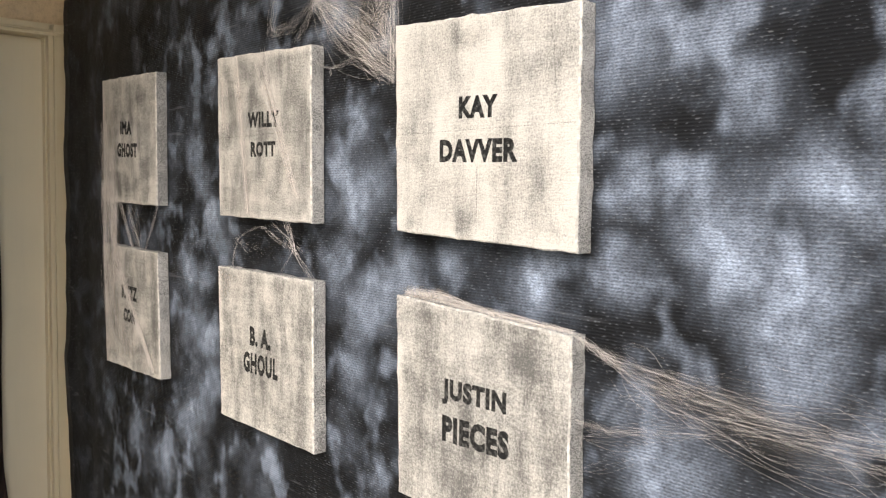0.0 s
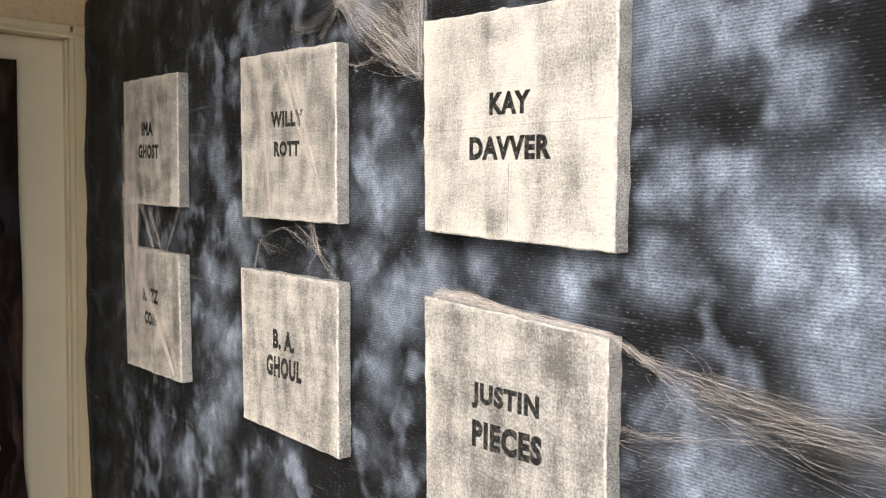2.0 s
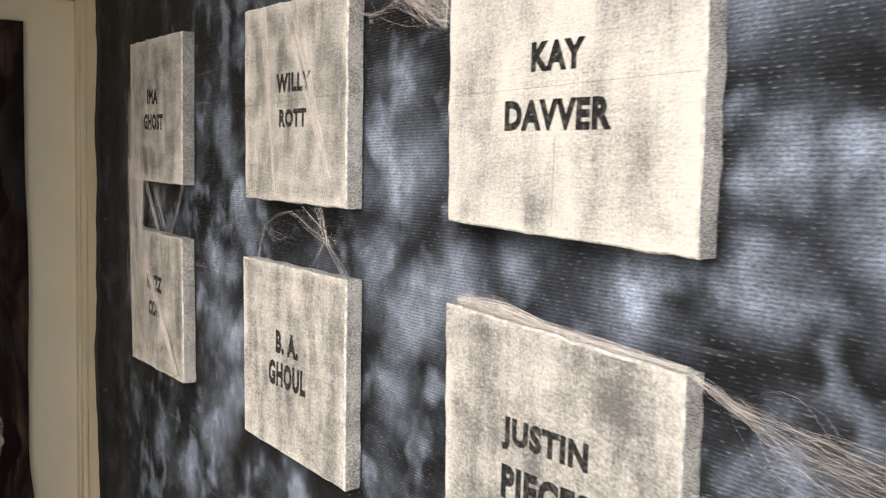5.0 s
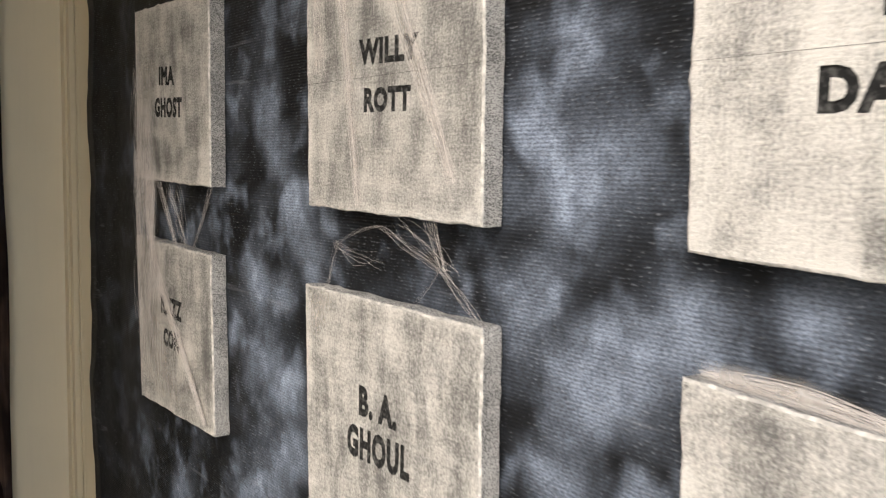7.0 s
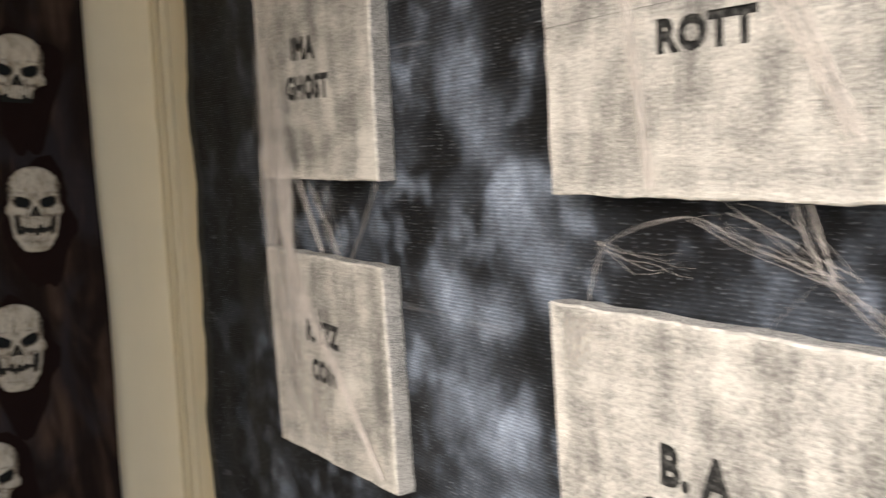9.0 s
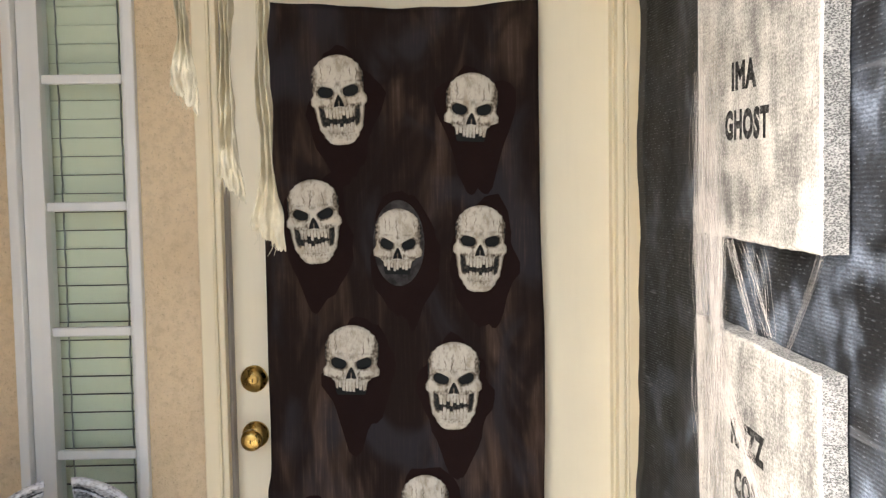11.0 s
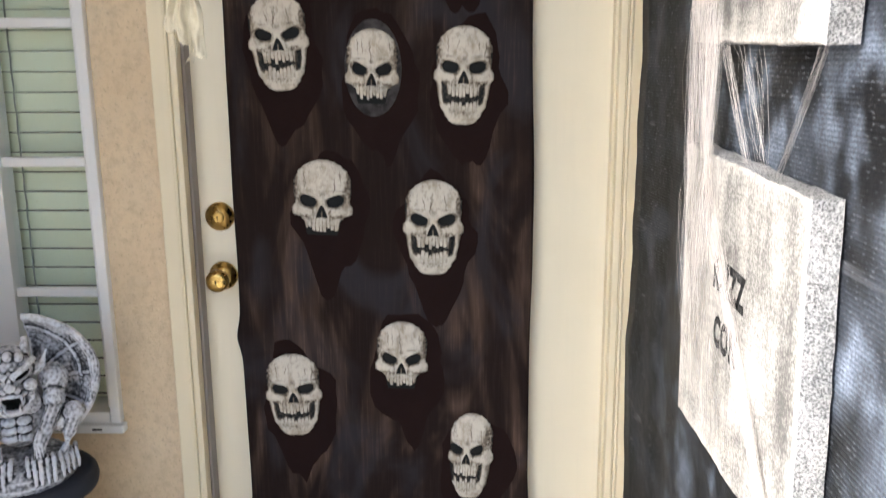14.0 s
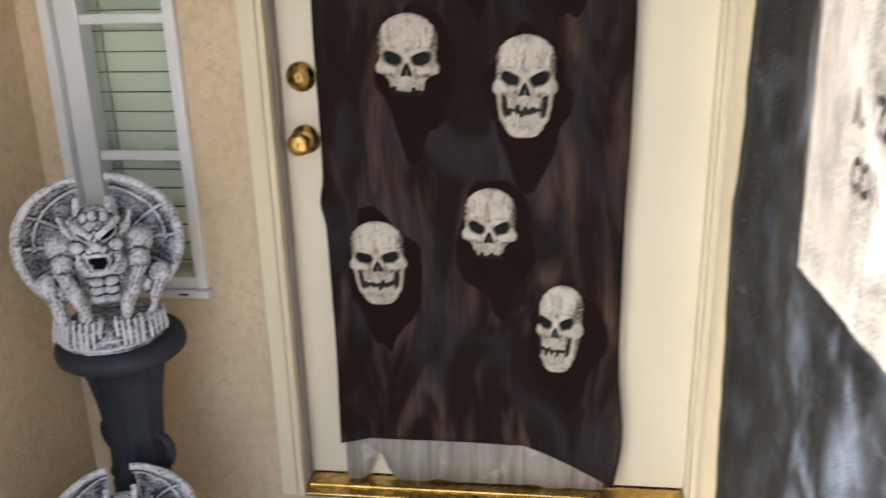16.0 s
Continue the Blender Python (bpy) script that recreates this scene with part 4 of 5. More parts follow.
# ---- hanging gauze strips ----
def gauze(end, top, width, seed):
    """A strip of torn cheesecloth: pleated and twisted above, opening into a crumpled ragged end."""
    rng = random.Random(seed)
    a, b = Vector(end), Vector(top)
    slant = rng.choice((-1, 1)) * 0.022
    made = thing("gauze_strip", top, "cream torn cheesecloth strip hanging from the porch ceiling", "gauze strip", "hanging gauze strips")
    bm = bmesh.new()
    nu, nv = 26, 110
    grid_ = []
    for k in range(nv + 1):
        f = (k / nv) ** 1.6
        line = []
        for i in range(nu + 1):
            u = -1 + 2 * i / nu
            ragged = slant * u + 0.016 * noise.noise((u * 2.6, seed, 1.0)) + 0.008 * noise.noise((u * 9, seed, 5.0))
            p = a.lerp(b, f) + Vector((0, 0, ragged * (1 - f) ** 12))
            opened = 0.42 + 0.62 * math.exp(-(f / 0.05) ** 2) + 0.22 * noise.noise((f * 16, seed, 4.0))
            side = width * 1.25 * max(0.25, opened) * (1 + 0.22 * noise.noise((f * 38, 3.0 * (u > 0), seed)))
            pleat = (1.15 - min(1.0, opened)) * 0.011 * math.sin(u * 7.5 + 1.7 * math.sin(f * 21 + seed))
            crumple = 0.011 * noise.noise((u * 2.2, f * 34, seed)) + 0.005 * noise.noise((u * 6, f * 80, seed))
            sway = 0.008 * noise.noise((f * 8, seed, 0))
            line.append(bm.verts.new((p.x + sway + u * side, p.y + pleat + crumple, p.z)))
        grid_.append(line)
    for p, q in zip(grid_, grid_[1:]):
        for i in range(nu):
            bm.faces.new((p[i], p[i + 1], q[i + 1], q[i]))
    back = bmesh.ops.extrude_face_region(bm, geom=bm.faces[:])
    bmesh.ops.translate(bm, vec=(0, 0.0012, 0), verts=[g for g in back["geom"] if isinstance(g, bmesh.types.BMVert)])
    bmesh.ops.recalc_face_normals(bm, faces=bm.faces[:])
    part("cloth", bm, GAUZE, made, smooth=True)
    bm = bmesh.new()
    for k in range(22):
        x0 = end[0] + rng.uniform(-1.2, 1.2) * width
        z0 = end[2] + rng.uniform(0.0, 0.04)
        pts = [(x0 + 0.003 * rng.uniform(-1, 1) * j, end[1] + 0.003 * rng.uniform(-1, 1), z0 - 0.009 * j) for j in range(rng.randint(2, 4))]
        tube(pts, 0.0004, 4, bm)
    part("frayed_threads", bm, GAUZE, made)


gauze((0.240, 2.98, 1.625), (0.225, 2.97, 2.899), 0.016, 1)
gauze((0.310, 2.97, 1.488), (0.290, 2.97, 2.899), 0.017, 2)
gauze((0.345, 3.08, 1.405), (0.345, 3.05, 2.899), 0.021, 3)

# ---- urn and gargoyle ----
UX, UY = -0.19, 3.50
LOWER_X, LOWER_Y = -0.168, 3.365
urn = thing("urn", (UX, UY, FLOOR_Z), "blue-black plastic urn with fluted neck, wide rim and scroll handles", "urn")
part("foot", lathe([(0.072, FLOOR_Z), (0.072, -0.035), (0.066, -0.025), (0.055, -0.012), (0.050, 0.0)], (UX, UY), 48), URN, urn, smooth=True)
part("stem", lathe([(0.050, -0.002), (0.052, 0.03), (0.058, 0.08), (0.062, 0.13), (0.064, 0.17), (0.056, 0.194)], (UX, UY), 64), URN, urn, smooth=True)


def flute(a, k):
    return 1 + (0.035 * math.cos(a * 10) if 1 < k < 8 else 0)


part("neck", lathe([(0.060, 0.191), (0.066, 0.202), (0.058, 0.214), (0.057, 0.265), (0.062, 0.33), (0.069, 0.385), (0.079, 0.435), (0.091, 0.470), (0.104, 0.487)], (UX, UY), 120, flute), URN, urn, smooth=True)
part("rim", lathe([(0.100, 0.480), (0.123, 0.483), (0.133, 0.491), (0.136, 0.505), (0.133, 0.518), (0.127, 0.526), (0.118, 0.529), (0.03, 0.529)], (UX, UY), 64), URN, urn, smooth=True)
for s in (-1, 1):
    way = Vector((0.93 * s, -0.36 * s, 0))
    pts = []
    for k in range(22):
        f = k / 21
        a = -2.0 + 4.3 * f
        r = 0.034 * (1 - 0.35 * f)
        out = 0.072 + 0.030 * math.cos(a) * (1 - 0.25 * f) + 0.006
        pts.append(Vector((UX, UY, 0.265 + r * 1.25 * math.sin(a))) + way * out)
    part("handle", tube(pts, 0.0105, 10, taper=lambda f: 1 - 0.35 * abs(2 * f - 1)), URN, urn, smooth=True)


def blob(bm, c, r, rot=(0, 0, 0)):
    m = Matrix.LocRotScale(Vector(c), Euler([radians(a) for a in rot]), Vector(r))
    bmesh.ops.create_icosphere(bm, subdivisions=3, radius=1.0, matrix=m)


def gargoyle_mesh():
    """A crouching winged gargoyle on a rock, fused into one skin; its face looks towards -y."""
    bm = bmesh.new()
    merge(bm, lathe([(0.116, 0.0), (0.122, 0.012), (0.117, 0.030), (0.096, 0.046), (0.05, 0.054)], (0, 0.0), 48))
    blob(bm, (0, 0.02, 0.145), (0.066, 0.052, 0.085))
    for x, y, z, r in ((-0.026, -0.022, 0.178, 0.032), (0.026, -0.022, 0.178, 0.032)):
        blob(bm, (x, y, z), (r, 0.022, 0.026))
    for z in (0.142, 0.122, 0.102):
        for s in (-1, 1):
            blob(bm, (s * 0.016, -0.034, z), (0.017, 0.014, 0.0105))
    # head: cranium, heavy brows that meet over a snub nose, cheeks, gaping jaws
    blob(bm, (0, -0.030, 0.262), (0.050, 0.046, 0.044))
    blob(bm, (0, -0.020, 0.290), (0.038, 0.036, 0.024))
    blob(bm, (0, -0.086, 0.238), (0.0125, 0.014, 0.011))
    blob(bm, (0, -0.078, 0.254), (0.009, 0.012, 0.018))
    blob(bm, (0, -0.073, 0.219), (0.034, 0.018, 0.010))
    blob(bm, (0, -0.050, 0.200), (0.026, 0.020, 0.030))
    blob(bm, (0, -0.068, 0.176), (0.026, 0.020, 0.0105), (-10, 0, 0))
    for j in range(3):
        blob(bm, ((j - 1) * 0.02, -0.055 + 0.004 * abs(j - 1), 0.292 + 0.006 * (j == 1)), (0.011, 0.014, 0.013))
    for s in (-1, 1):
        tube([(s * 0.006, -0.084, 0.259), (s * 0.022, -0.084, 0.268), (s * 0.040, -0.072, 0.282), (s * 0.052, -0.052, 0.290)], 0.0092, 9, bm, lambda f: 1 - 0.25 * f)
        blob(bm, (s * 0.014, -0.086, 0.231), (0.008, 0.009, 0.007))
        blob(bm, (s * 0.040, -0.066, 0.234), (0.015, 0.015, 0.013))
        tube([(s * 0.040, -0.064, 0.226), (s * 0.040, -0.058, 0.202), (s * 0.030, -0.064, 0.182), (s * 0.012, -0.076, 0.176)], 0.0075, 8, bm)
        tube([(s * 0.021, -0.084, 0.218), (s * 0.022, -0.089, 0.206), (s * 0.021, -0.087, 0.195)], 0.0042, 7, bm, lambda f: 1 - 0.8 * f)
        tube([(s * 0.015, -0.078, 0.180), (s * 0.016, -0.084, 0.191), (s * 0.016, -0.084, 0.201)], 0.0040, 7, bm, lambda f: 1 - 0.8 * f)
        # pointed ear and stub of a horn
        tube([(s * 0.046, -0.030, 0.252), (s * 0.066, -0.032, 0.268), (s * 0.078, -0.026, 0.298)], 0.015, 9, bm, lambda f: 1 - 0.88 * f)
        tube([(s * 0.030, -0.026, 0.296), (s * 0.034, -0.022, 0.312), (s * 0.032, -0.010, 0.326)], 0.0125, 9, bm, lambda f: 1 - 0.35 * f)
        # shoulder, upper arm, forearm planted between the knees
        blob(bm, (s * 0.084, -0.004, 0.222), (0.033, 0.032, 0.036))
        blob(bm, (s * 0.083, -0.026, 0.184), (0.024, 0.026, 0.030))
        tube([(s * 0.084, -0.032, 0.170), (s * 0.068, -0.056, 0.138), (s * 0.046, -0.074, 0.096), (s * 0.042, -0.082, 0.062)], 0.019, 10, bm, lambda f: 1 - 0.30 * f)
        # haunch, round knee and shin
        blob(bm, (s * 0.094, 0.004, 0.125), (0.036, 0.048, 0.034), (0, s * 28, 0))
        blob(bm, (s * 0.122, -0.030, 0.146), (0.024, 0.024, 0.024))
        tube([(s * 0.122, -0.034, 0.142), (s * 0.108, -0.030, 0.100), (s * 0.094, -0.044, 0.056)], 0.019, 10, bm, lambda f: 1 - 0.2 * f)
        for j in range(5):
            x = s * (0.016 + 0.0135 * j)
            y = -0.008 * abs(j - 2) * 0.5
            tube([(x, -0.078 - y, 0.068), (x + s * 0.002, -0.096 - y, 0.064), (x + s * 0.003, -0.110 - y, 0.046), (x + s * 0.003, -0.119 - y, 0.018)], 0.0062, 8, bm, lambda f: 1 - 0.4 * f * f)
        for j in range(4):
            x, y = s * (0.084 + 0.0105 * j), -0.072 + 0.014 * j
            tube([(x, y + 0.022, 0.060), (x + s * 0.003, y, 0.055), (x + s * 0.006, y - 0.014, 0.040), (x + s * 0.007, y - 0.020, 0.018)], 0.0058, 8, bm, lambda f: 1 - 0.4 * f * f)
        # wing: a cupped membrane from a thick leading edge that sweeps from over the head down beside the knee
        rings = []
        for a in range(41):
            f = a / 40
            ang = radians(-42 + 122 * f)
            reach = 0.172 - 0.006 * math.cos(f * 6.0)
            tip = Vector((s * reach * math.cos(ang), -0.012 + 0.02 * f, 0.212 + 0.95 * reach * math.sin(ang)))
            root = Vector((s * (0.060 - 0.020 * f), 0.052, 0.150 + 0.105 * f))
            line = []
            for k in range(13):
                g = k / 12
                p = root.lerp(tip, g)
                p.y += 0.030 * math.sin(math.pi * g) + 0.0022 * math.cos(f * math.pi * 9)
                line.append(p)
            rings.append(line)
        front = [[bm.verts.new(p) for p in line] for line in rings]
        rear = [[bm.verts.new((p[0], p[1] + 0.014, p[2])) for p in line] for line in rings]
        for grid_, flip in ((front, s > 0), (rear, s < 0)):
            for p, q in zip(grid_, grid_[1:]):
                for k in range(12):
                    f = (p[k], p[k + 1], q[k + 1], q[k])
                    bm.faces.new(f if flip else f[::-1])
        for p, q in ((front[0], rear[0]), (front[-1], rear[-1])):
            for k in range(12):
                bm.faces.new((p[k], p[k + 1], q[k + 1], q[k]))
        for col in (0, 12):
            for a in range(40):
                bm.faces.new((front[a][col], front[a + 1][col], rear[a + 1][col], rear[a][col]))
        tube([(p[12][0], p[12][1] + 0.004, p[12][2]) for p in rings], 0.0125, 9, bm, lambda f: 0.7 + 0.3 * math.sin(math.pi * min(1.0, f * 1.3)))
        tube([(p[9][0], p[9][1] - 0.001, p[9][2]) for p in rings[14:]], 0.0055, 8, bm)
        for a in (6, 15, 24):
            tube([(p[0], p[1] + 0.001, p[2]) for p in rings[a]], 0.0045, 7, bm)
    bmesh.ops.recalc_face_normals(bm, faces=bm.faces[:])
    ob = new("gargoyle_statue", mesh_from("gargoyle_statue", bm, STATUE, True))
    re = ob.modifiers.new("fuse", "REMESH")
    re.mode, re.voxel_size, re.use_smooth_shade = "VOXEL", 0.0020, True
    ease = ob.modifiers.new("ease", "SMOOTH")
    ease.factor, ease.iterations = 0.5, 3
    baked(ob)
    flat = np.zeros(3 * len(ob.data.vertices))
    ob.data.vertices.foreach_get("co", flat)
    co = flat.reshape(-1, 3)
    nor = np.array([v.normal[:] for v in ob.data.vertices])
    lump = np.array([noise.noise(p * 48) * 0.0016 + noise.noise(p * 120) * 0.0009 for p in map(Vector, co)])
    co = co + nor * lump[:, None]
    hollows = [((s * 0.028, -0.082, 0.2575), (0.019, 0.040, 0.0105), 0.020) for s in (-1, 1)] + [((0, -0.080, 0.1985), (0.028, 0.045, 0.0165), 0.028)]
    deep = np.zeros(len(co))
    for c, rad, push in hollows:
        off = co - np.array(c)
        off[:, 2] -= 0.50 * np.sign(c[0]) * off[:, 0]
        d = ((off / np.array(rad)) ** 2).sum(1)
        fang = (push > 0.02) & (np.abs(np.abs(co[:, 0]) - 0.0185) < 0.0050) & (co[:, 1] < -0.074)
        inside = np.where((d < 1) & ~fang, 1 - d, 0)
        co[:, 1] += push * np.sqrt(inside)
        deep = np.maximum(deep, inside)
    ob.data.vertices.foreach_set("co", co.ravel())
    ob.data.update()
    ob.data.materials.clear()
    ob.data.materials.append(STATUE)
    ob.data.materials.append(SOCKET)
    # the pushed-in eye and mouth faces are coloured black to deepen their shade
    for f in ob.data.polygons:
        if min(deep[k] for k in f.vertices) > 0.10:
            f.material_index = 1
    return ob


garg = gargoyle_mesh()
garg.matrix_basis = pose(UX - 0.008, UY - 0.01, 0.5295, 0, 0, 24) @ Matrix.Diagonal((0.90, 0.92, 0.93, 1))
tagged(garg, "crouching winged gargoyle statue, black with white dry-brushing, on the urn", "gargoyle statue", "gargoyle statues")
lower = copy_thing(garg, pose(LOWER_X, LOWER_Y, FLOOR_Z, 0, 0, 24) @ Matrix.Diagonal((0.90, 0.80, 0.95, 1)))
tagged(lower, "crouching winged gargoyle, black with white dry-brushing, before the urn", "gargoyle statue", "gargoyle statues")


# ---- cobwebs ----
def web(label, bundles, radius=0.0003, seed=1, stuff=True):
    """Stretched fibres: bundles of (start, spread, end, spread, count, sag, bow)."""
    rng = random.Random(seed)
    verts, faces = [], []
    for start, s0, end, s1, count, sag, bow in bundles:
        for _ in range(count):
            a = Vector(start) + Vector((rng.uniform(-1, 1) * 0.004, rng.uniform(-1, 1) * s0, rng.uniform(-1, 1) * s0 * 0.7))
            b = Vector(end) + Vector((rng.uniform(-1, 1) * 0.004, rng.uniform(-1, 1) * s1, rng.uniform(-1, 1) * s1 * 0.7))
            n = 9
            side = Vector((rng.gauss(0, 0.3), rng.gauss(0, 1), rng.gauss(0, 1))) * bow
            wig = rng.uniform(0, 50)
            r = 0.5 * radius * rng.uniform(0.5, 1.5)
            first = len(verts)
            for k in range(n + 1):
                f = k / n
                p = a.lerp(b, f) + math.sin(math.pi * f) * side - Vector((0, 0, sag * 4 * f * (1 - f)))
                p += 0.5 * bow * Vector((0, noise.noise((wig, f * 4, 0)), noise.noise((wig, f * 4, 9))))
                for q in range(3):
                    ang = 2.094 * q + wig
                    verts.append((p.x + r * math.cos(ang), p.y + r * math.sin(ang), p.z + r * math.cos(ang + 1)))
            for k in range(n):
                for q in range(3):
                    i, j = first + 3 * k + q, first + 3 * k + (q + 1) % 3
                    faces.append((i, j, j + 3, i + 3))
    me = bpy.data.meshes.new("cobweb")
    me.from_pydata(verts, [], faces)
    me.materials.append(WEB)
    return tagged(new("cobweb", me), label, "cobweb", "stretched cobwebs", "stuff" if stuff else "")


W = 1.064
web("pale stretched cobweb veil between two headstones and over the lower one", [
    ((W, 3.09, 1.66), 0.03, (W, 3.085, 1.42), 0.035, 60, 0, 0.016),
    ((W, 3.03, 1.56), 0.035, (W, 3.02, 1.38), 0.045, 50, 0, 0.018),
    ((W, 3.10, 1.46), 0.022, (W, 3.085, 1.24), 0.028, 90, 0, 0.012),
    ((W, 3.05, 1.46), 0.045, (W, 3.005, 1.26), 0.018, 120, 0, 0.012),
    ((W, 2.985, 1.43), 0.020, (W, 2.995, 1.26), 0.008, 46, 0, 0.006),
    ((W, 2.995, 1.27), 0.012, (W, 2.97, 1.12), 0.04, 45, 0, 0.014),
    ((W, 2.995, 1.26), 0.010, (W, 3.05, 1.02), 0.05, 45, 0, 0.014),
    ((W, 3.08, 1.25), 0.028, (W, 3.06, 1.05), 0.055, 60, 0, 0.018),
    ((W, 2.97, 1.17), 0.022, (W - 0.002, 2.675, 0.882), 0.006, 50, -0.01, 0.006),
    ((W, 2.985, 1.22), 0.012, (W - 0.002, 2.70, 0.90), 0.010, 24, -0.015, 0.008),
    ((W, 2.95, 1.40), 0.012, (1.085, 2.90, 1.256), 0.008, 20, 0, 0.005),
    ((1.08, 2.92, 1.40), 0.05, (1.09, 2.86, 1.256), 0.03, 20, 0, 0.008),
    ((1.08, 2.68, 1.395), 0.006, (1.085, 2.79, 1.256), 0.003, 16, 0.006, 0.0015),
    ((W, 3.04, 1.05), 0.06, (W, 3.03, 0.93), 0.05, 22, 0, 0.016),
], 0.00020, 3)
web("thin cobweb arc and threads between two headstones", [
    ((1.085, 2.195, 1.242), 0.003, (1.085, 2.17, 1.315), 0.003, 9, 0, 0.002),
    ((1.085, 2.17, 1.315), 0.003, (1.09, 2.045, 1.352), 0.004, 9, -0.006, 0.002),
    ((1.09, 2.045, 1.352), 0.004, (1.09, 1.88, 1.302), 0.016, 8, -0.004, 0.010),
    ((1.09, 1.99, 1.36), 0.03, (1.09, 1.86, 1.30), 0.014, 7, 0, 0.010),
    ((1.08, 1.895, 1.372), 0.004, (1.085, 1.872, 1.302), 0.004, 10, 0, 0.002),
    ((1.08, 1.912, 1.372), 0.004, (1.085, 1.885, 1.305), 0.004, 8, 0, 0.002),
    ((1.085, 1.88, 1.302), 0.008, (1.082, 1.787, 1.238), 0.006, 8, 0, 0.005),
    ((1.085, 1.885, 1.30), 0.004, (1.085, 1.945, 1.242), 0.003, 9, 0, 0.002),
    ((1.085, 2.17, 1.315), 0.01, (1.09, 2.05, 1.30), 0.02, 6, 0.01, 0.008),
], 0.00017, 5)
web("fluffy cobweb stretched across the corner between two headstones", [
    ((1.09, 1.80, 1.875), 0.02, (1.075, 1.485, 1.70), 0.05, 90, 0.01, 0.026),
    ((1.09, 1.80, 1.875), 0.012, (1.072, 1.855, 1.79), 0.012, 26, 0.012, 0.006),
    ((1.09, 1.80, 1.88), 0.014, (1.10, 2.02, 1.835), 0.02, 40, 0.018, 0.010),
    ((1.10, 2.02, 1.835), 0.014, (1.09, 1.98, 1.92), 0.02, 18, 0.0, 0.008),
    ((1.09, 1.80, 1.875), 0.012, (1.09, 1.50, 1.95), 0.05, 50, 0.01, 0.022),
    ((1.085, 1.56, 1.93), 0.04, (1.074, 1.482, 1.71), 0.035, 50, 0, 0.026),
    ((1.068, 1.475, 1.95), 0.012, (1.068, 1.478, 1.66), 0.006, 22, 0, 0.006),
    ((1.09, 1.66, 1.80), 0.05, (1.09, 1.55, 1.72), 0.05, 60, 0.0, 0.02),
    ((1.082, 1.78, 1.735), 0.004, (1.085, 1.725, 1.715), 0.003, 10, 0.004, 0.001),
    ((1.085, 1.725, 1.715), 0.003, (1.09, 1.62, 1.735), 0.012, 18, 0.004, 0.004),
    ((1.085, 1.725, 1.717), 0.003, (1.085, 1.722, 1.70), 0.003, 10, 0, 0.001),
    ((1.09, 1.62, 1.735), 0.02, (1.078, 1.485, 1.67), 0.02, 40, 0, 0.01),
], 0.00014, 7)
web("cobweb fan trailing from a headstone across the vinyl cloth", [
    ((1.08, 0.998, 1.215), 0.004, (1.095, 0.94, 1.185), 0.012, 30, 0, 0.004),
    ((1.09, 0.95, 1.19), 0.012, (1.095, 0.80, 1.14), 0.05, 22, 0.006, 0.024),
    ((1.09, 0.95, 1.19), 0.012, (1.095, 0.64, 1.155), 0.03, 12, 0.01, 0.020),
    ((1.095, 0.82, 1.15), 0.05, (1.095, 0.50, 1.16), 0.05, 18, 0.01, 0.028),
    ((1.095, 0.86, 1.16), 0.04, (1.095, 0.50, 1.10), 0.05, 12, 0.01, 0.026),
    ((1.085, 0.995, 1.075), 0.004, (1.09, 0.93, 1.072), 0.008, 16, 0, 0.005),
    ((1.09, 0.93, 1.072), 0.008, (1.095, 0.72, 1.125), 0.03, 16, 0, 0.010),
    ((1.085, 0.995, 1.05), 0.008, (1.095, 0.84, 1.09), 0.03, 9, 0, 0.008),
    ((1.085, 0.995, 0.995), 0.004, (1.095, 0.88, 1.05), 0.03, 8, 0, 0.006),
    ((1.095, 0.74, 1.13), 0.03, (1.095, 0.3, 1.14), 0.05, 24, 0, 0.014),
    ((1.095, 0.90, 1.12), 0.03, (1.095, 0.80, 1.17), 0.04, 12, 0, 0.012),
], 0.00012, 9)
web("faint cobweb wisps lying across a headstone front", [
    ((1.067, 2.14, 1.78), 0.012, (1.067, 2.075, 1.385), 0.006, 26, 0, 0.003),
    ((1.067, 2.02, 1.77), 0.03, (1.067, 1.84, 1.43), 0.012, 26, 0, 0.004),
    ((1.067, 2.22, 1.74), 0.012, (1.067, 2.20, 1.60), 0.02, 20, 0, 0.006),
], 0.00026, 11)
web("thin cobweb fluff along a headstone top", [
    ((1.085, 1.44, 1.241), 0.01, (1.085, 1.26, 1.233), 0.012, 60, -0.006, 0.004),
    ((1.085, 1.26, 1.233), 0.012, (1.085, 1.01, 1.218), 0.008, 36, 0, 0.004),
], 0.0003, 13)


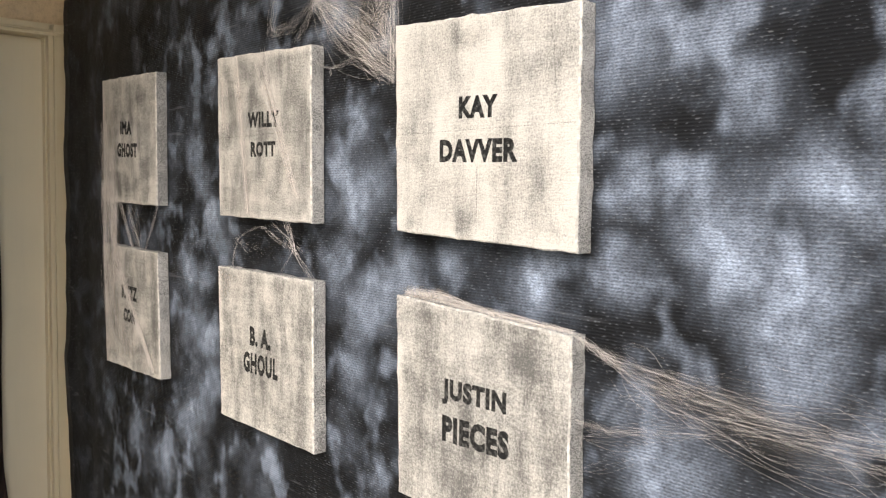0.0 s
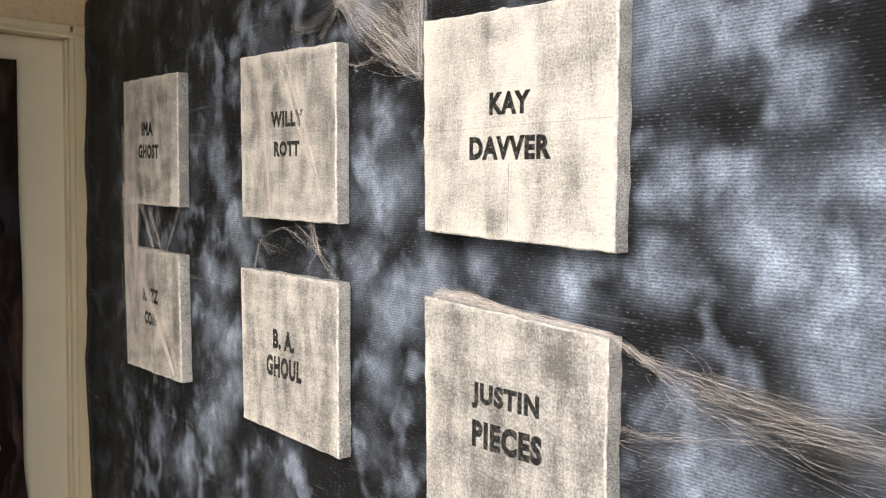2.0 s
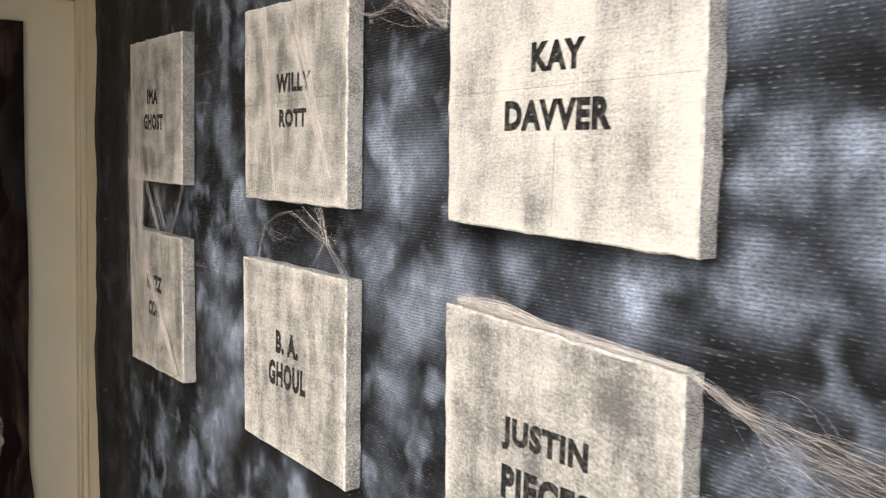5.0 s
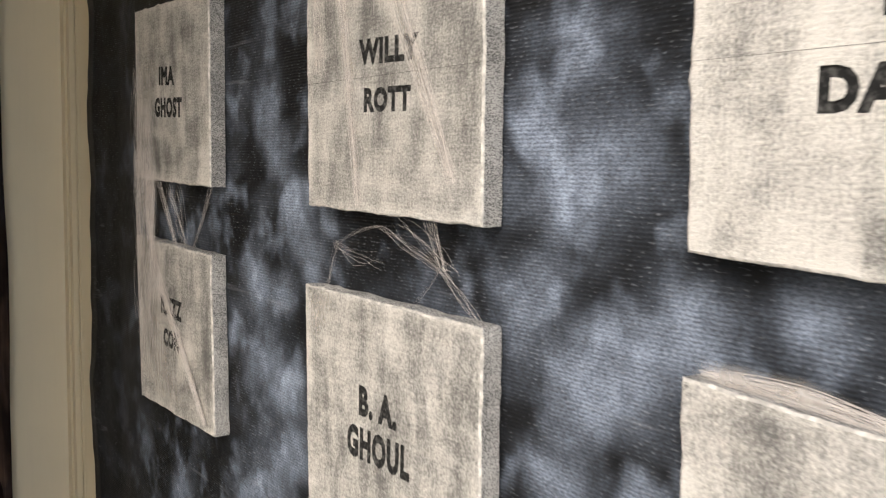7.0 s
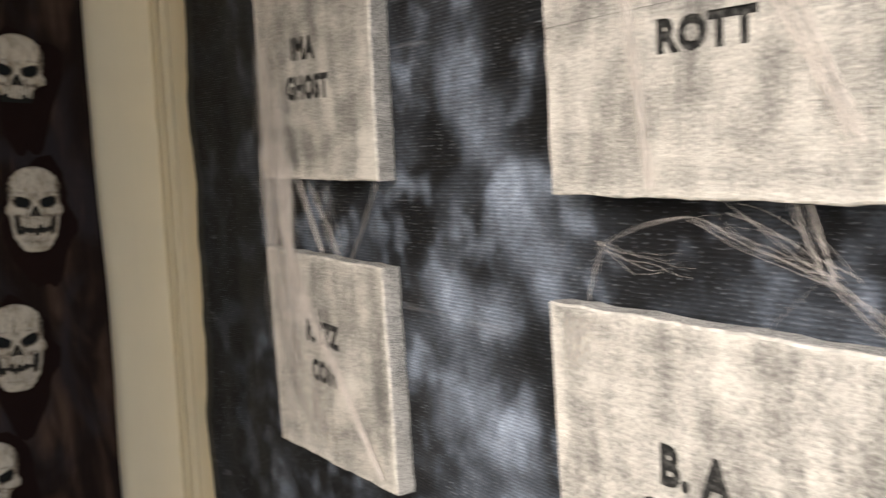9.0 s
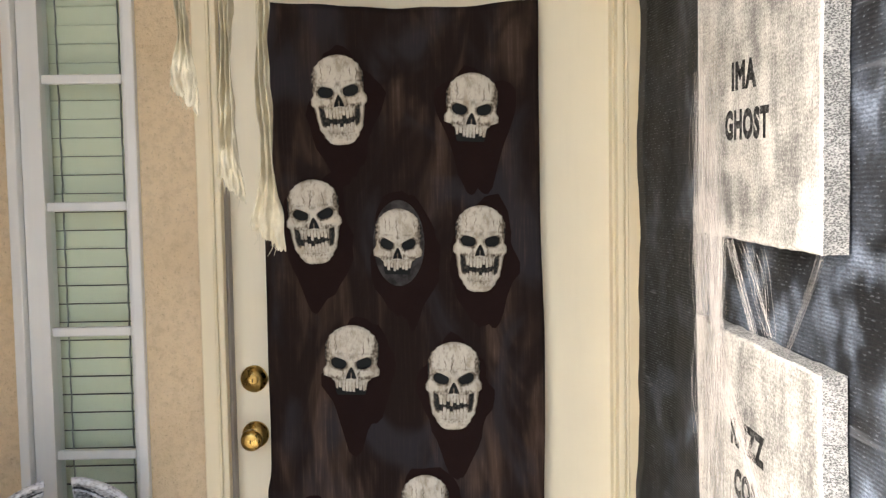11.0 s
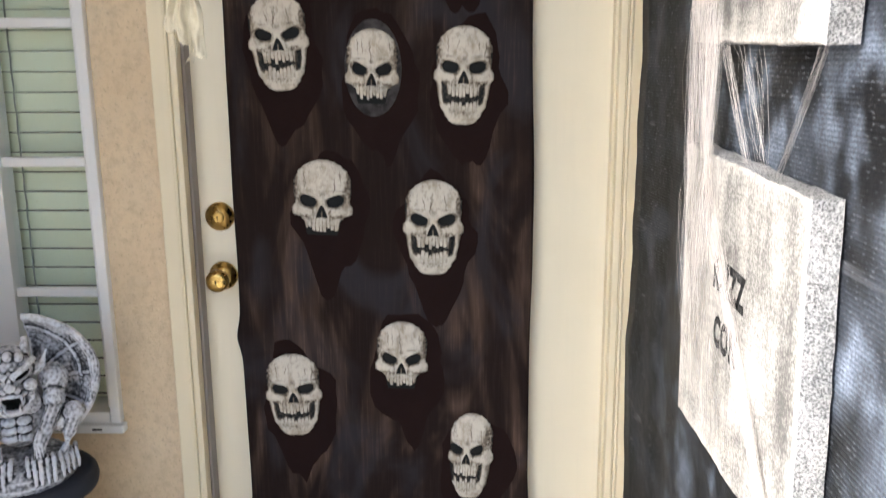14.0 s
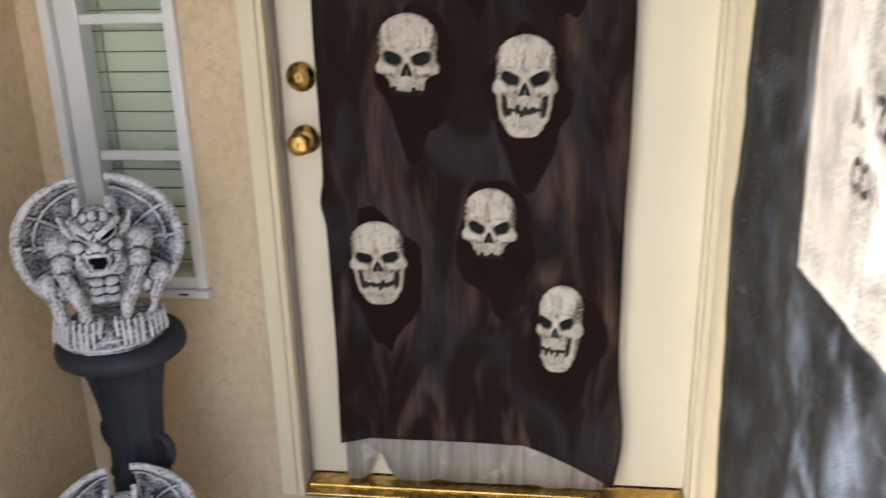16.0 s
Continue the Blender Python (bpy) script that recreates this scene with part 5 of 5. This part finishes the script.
def veil(label, rows, weight, seed, x=W, fine=26.0):
    """A film of stretched fluff from rows of (y of one edge, y of the other, z of each, thickness), top to bottom."""
    bm = bmesh.new()
    fibre, heavy = bm.verts.layers.float_vector.new("fibre"), bm.verts.layers.float.new("weight")
    nu, grid_ = 36, []
    steps = 18
    for n in range(len(rows) - 1):
        p, q = rows[n], rows[n + 1]
        for k in range(steps + (n == len(rows) - 2)):
            f = k / steps
            y0, y1, z0, z1, w = (p[j] + (q[j] - p[j]) * f for j in range(5))
            t = n + f
            line = []
            for i in range(nu + 1):
                u = i / nu
                wig = 0.008 * noise.noise((u * 4, t * 1.6, seed))
                vert = bm.verts.new((x + 0.0015 * noise.noise((u * 5, t * 2, seed + 4.0)), y0 + (y1 - y0) * u + wig, z0 + (z1 - z0) * u))
                ends = min(1.0, 2.4 * t) * min(1.0, 2.4 * (len(rows) - 1 - t))
                vert[fibre] = (u * fine * abs(y1 - y0) * 6, t * 1.3, seed)
                vert[heavy] = weight * w * ends * math.sin(math.pi * u) ** 1.4
                line.append(vert)
            grid_.append(line)
    for p, q in zip(grid_, grid_[1:]):
        for i in range(nu):
            bm.faces.new((p[i], p[i + 1], q[i + 1], q[i]))
    me = mesh_from("cobweb", bm, VEIL, True)
    return tagged(new("cobweb", me), label, "cobweb", "stretched cobwebs", "stuff")


veil("pale cobweb veil from an upper headstone down over a lower one", [
    (3.145, 2.95, 1.76, 1.74, 0.4), (3.145, 2.96, 1.55, 1.53, 0.7), (3.14, 2.94, 1.40, 1.385, 1.1), (3.11, 2.95, 1.28, 1.26, 1.2),
    (3.13, 2.93, 1.14, 1.12, 0.8), (3.13, 2.83, 0.98, 0.97, 0.8), (3.11, 2.70, 0.872, 0.885, 0.8)], 0.66, 1)
veil("thin cobweb streak lying down a headstone front", [(2.165, 2.12, 1.78, 1.78, 0.8), (2.13, 2.085, 1.58, 1.58, 1.0), (2.09, 2.06, 1.385, 1.385, 1.0)], 0.5, 2, 1.068)
veil("thin cobweb streak slanting over a headstone front", [(2.05, 1.99, 1.77, 1.76, 0.8), (1.955, 1.905, 1.60, 1.59, 1.0), (1.855, 1.825, 1.42, 1.41, 1.0)], 0.5, 3, 1.068)
veil("hazy cobweb stretched to a bright headstone edge", [(1.80, 1.79, 1.89, 1.87, 0.9), (1.66, 1.63, 1.87, 1.77, 0.8), (1.55, 1.53, 1.90, 1.70, 0.6), (1.47, 1.47, 1.93, 1.66, 0.9)], 0.42, 4, 1.088)
veil("hazy cobweb over a headstone corner", [(2.245, 2.12, 1.236, 1.234, 1.0), (2.24, 2.16, 1.20, 1.19, 1.0), (2.235, 2.20, 1.15, 1.15, 0.8)], 0.6, 5, 1.068)
veil("faint cobweb haze trailing over the vinyl cloth", [(0.99, 0.985, 1.215, 1.19, 1.0), (0.90, 0.885, 1.195, 1.14, 0.8), (0.72, 0.70, 1.19, 1.09, 0.6), (0.45, 0.43, 1.20, 1.06, 0.6)], 0.18, 6, 1.094)
veil("cobweb fluff along a headstone top", [(1.45, 1.45, 1.262, 1.236, 0.8), (1.34, 1.34, 1.266, 1.230, 1.0), (1.22, 1.22, 1.242, 1.222, 0.9), (1.02, 1.02, 1.226, 1.214, 0.6)], 0.9, 7, 1.075)
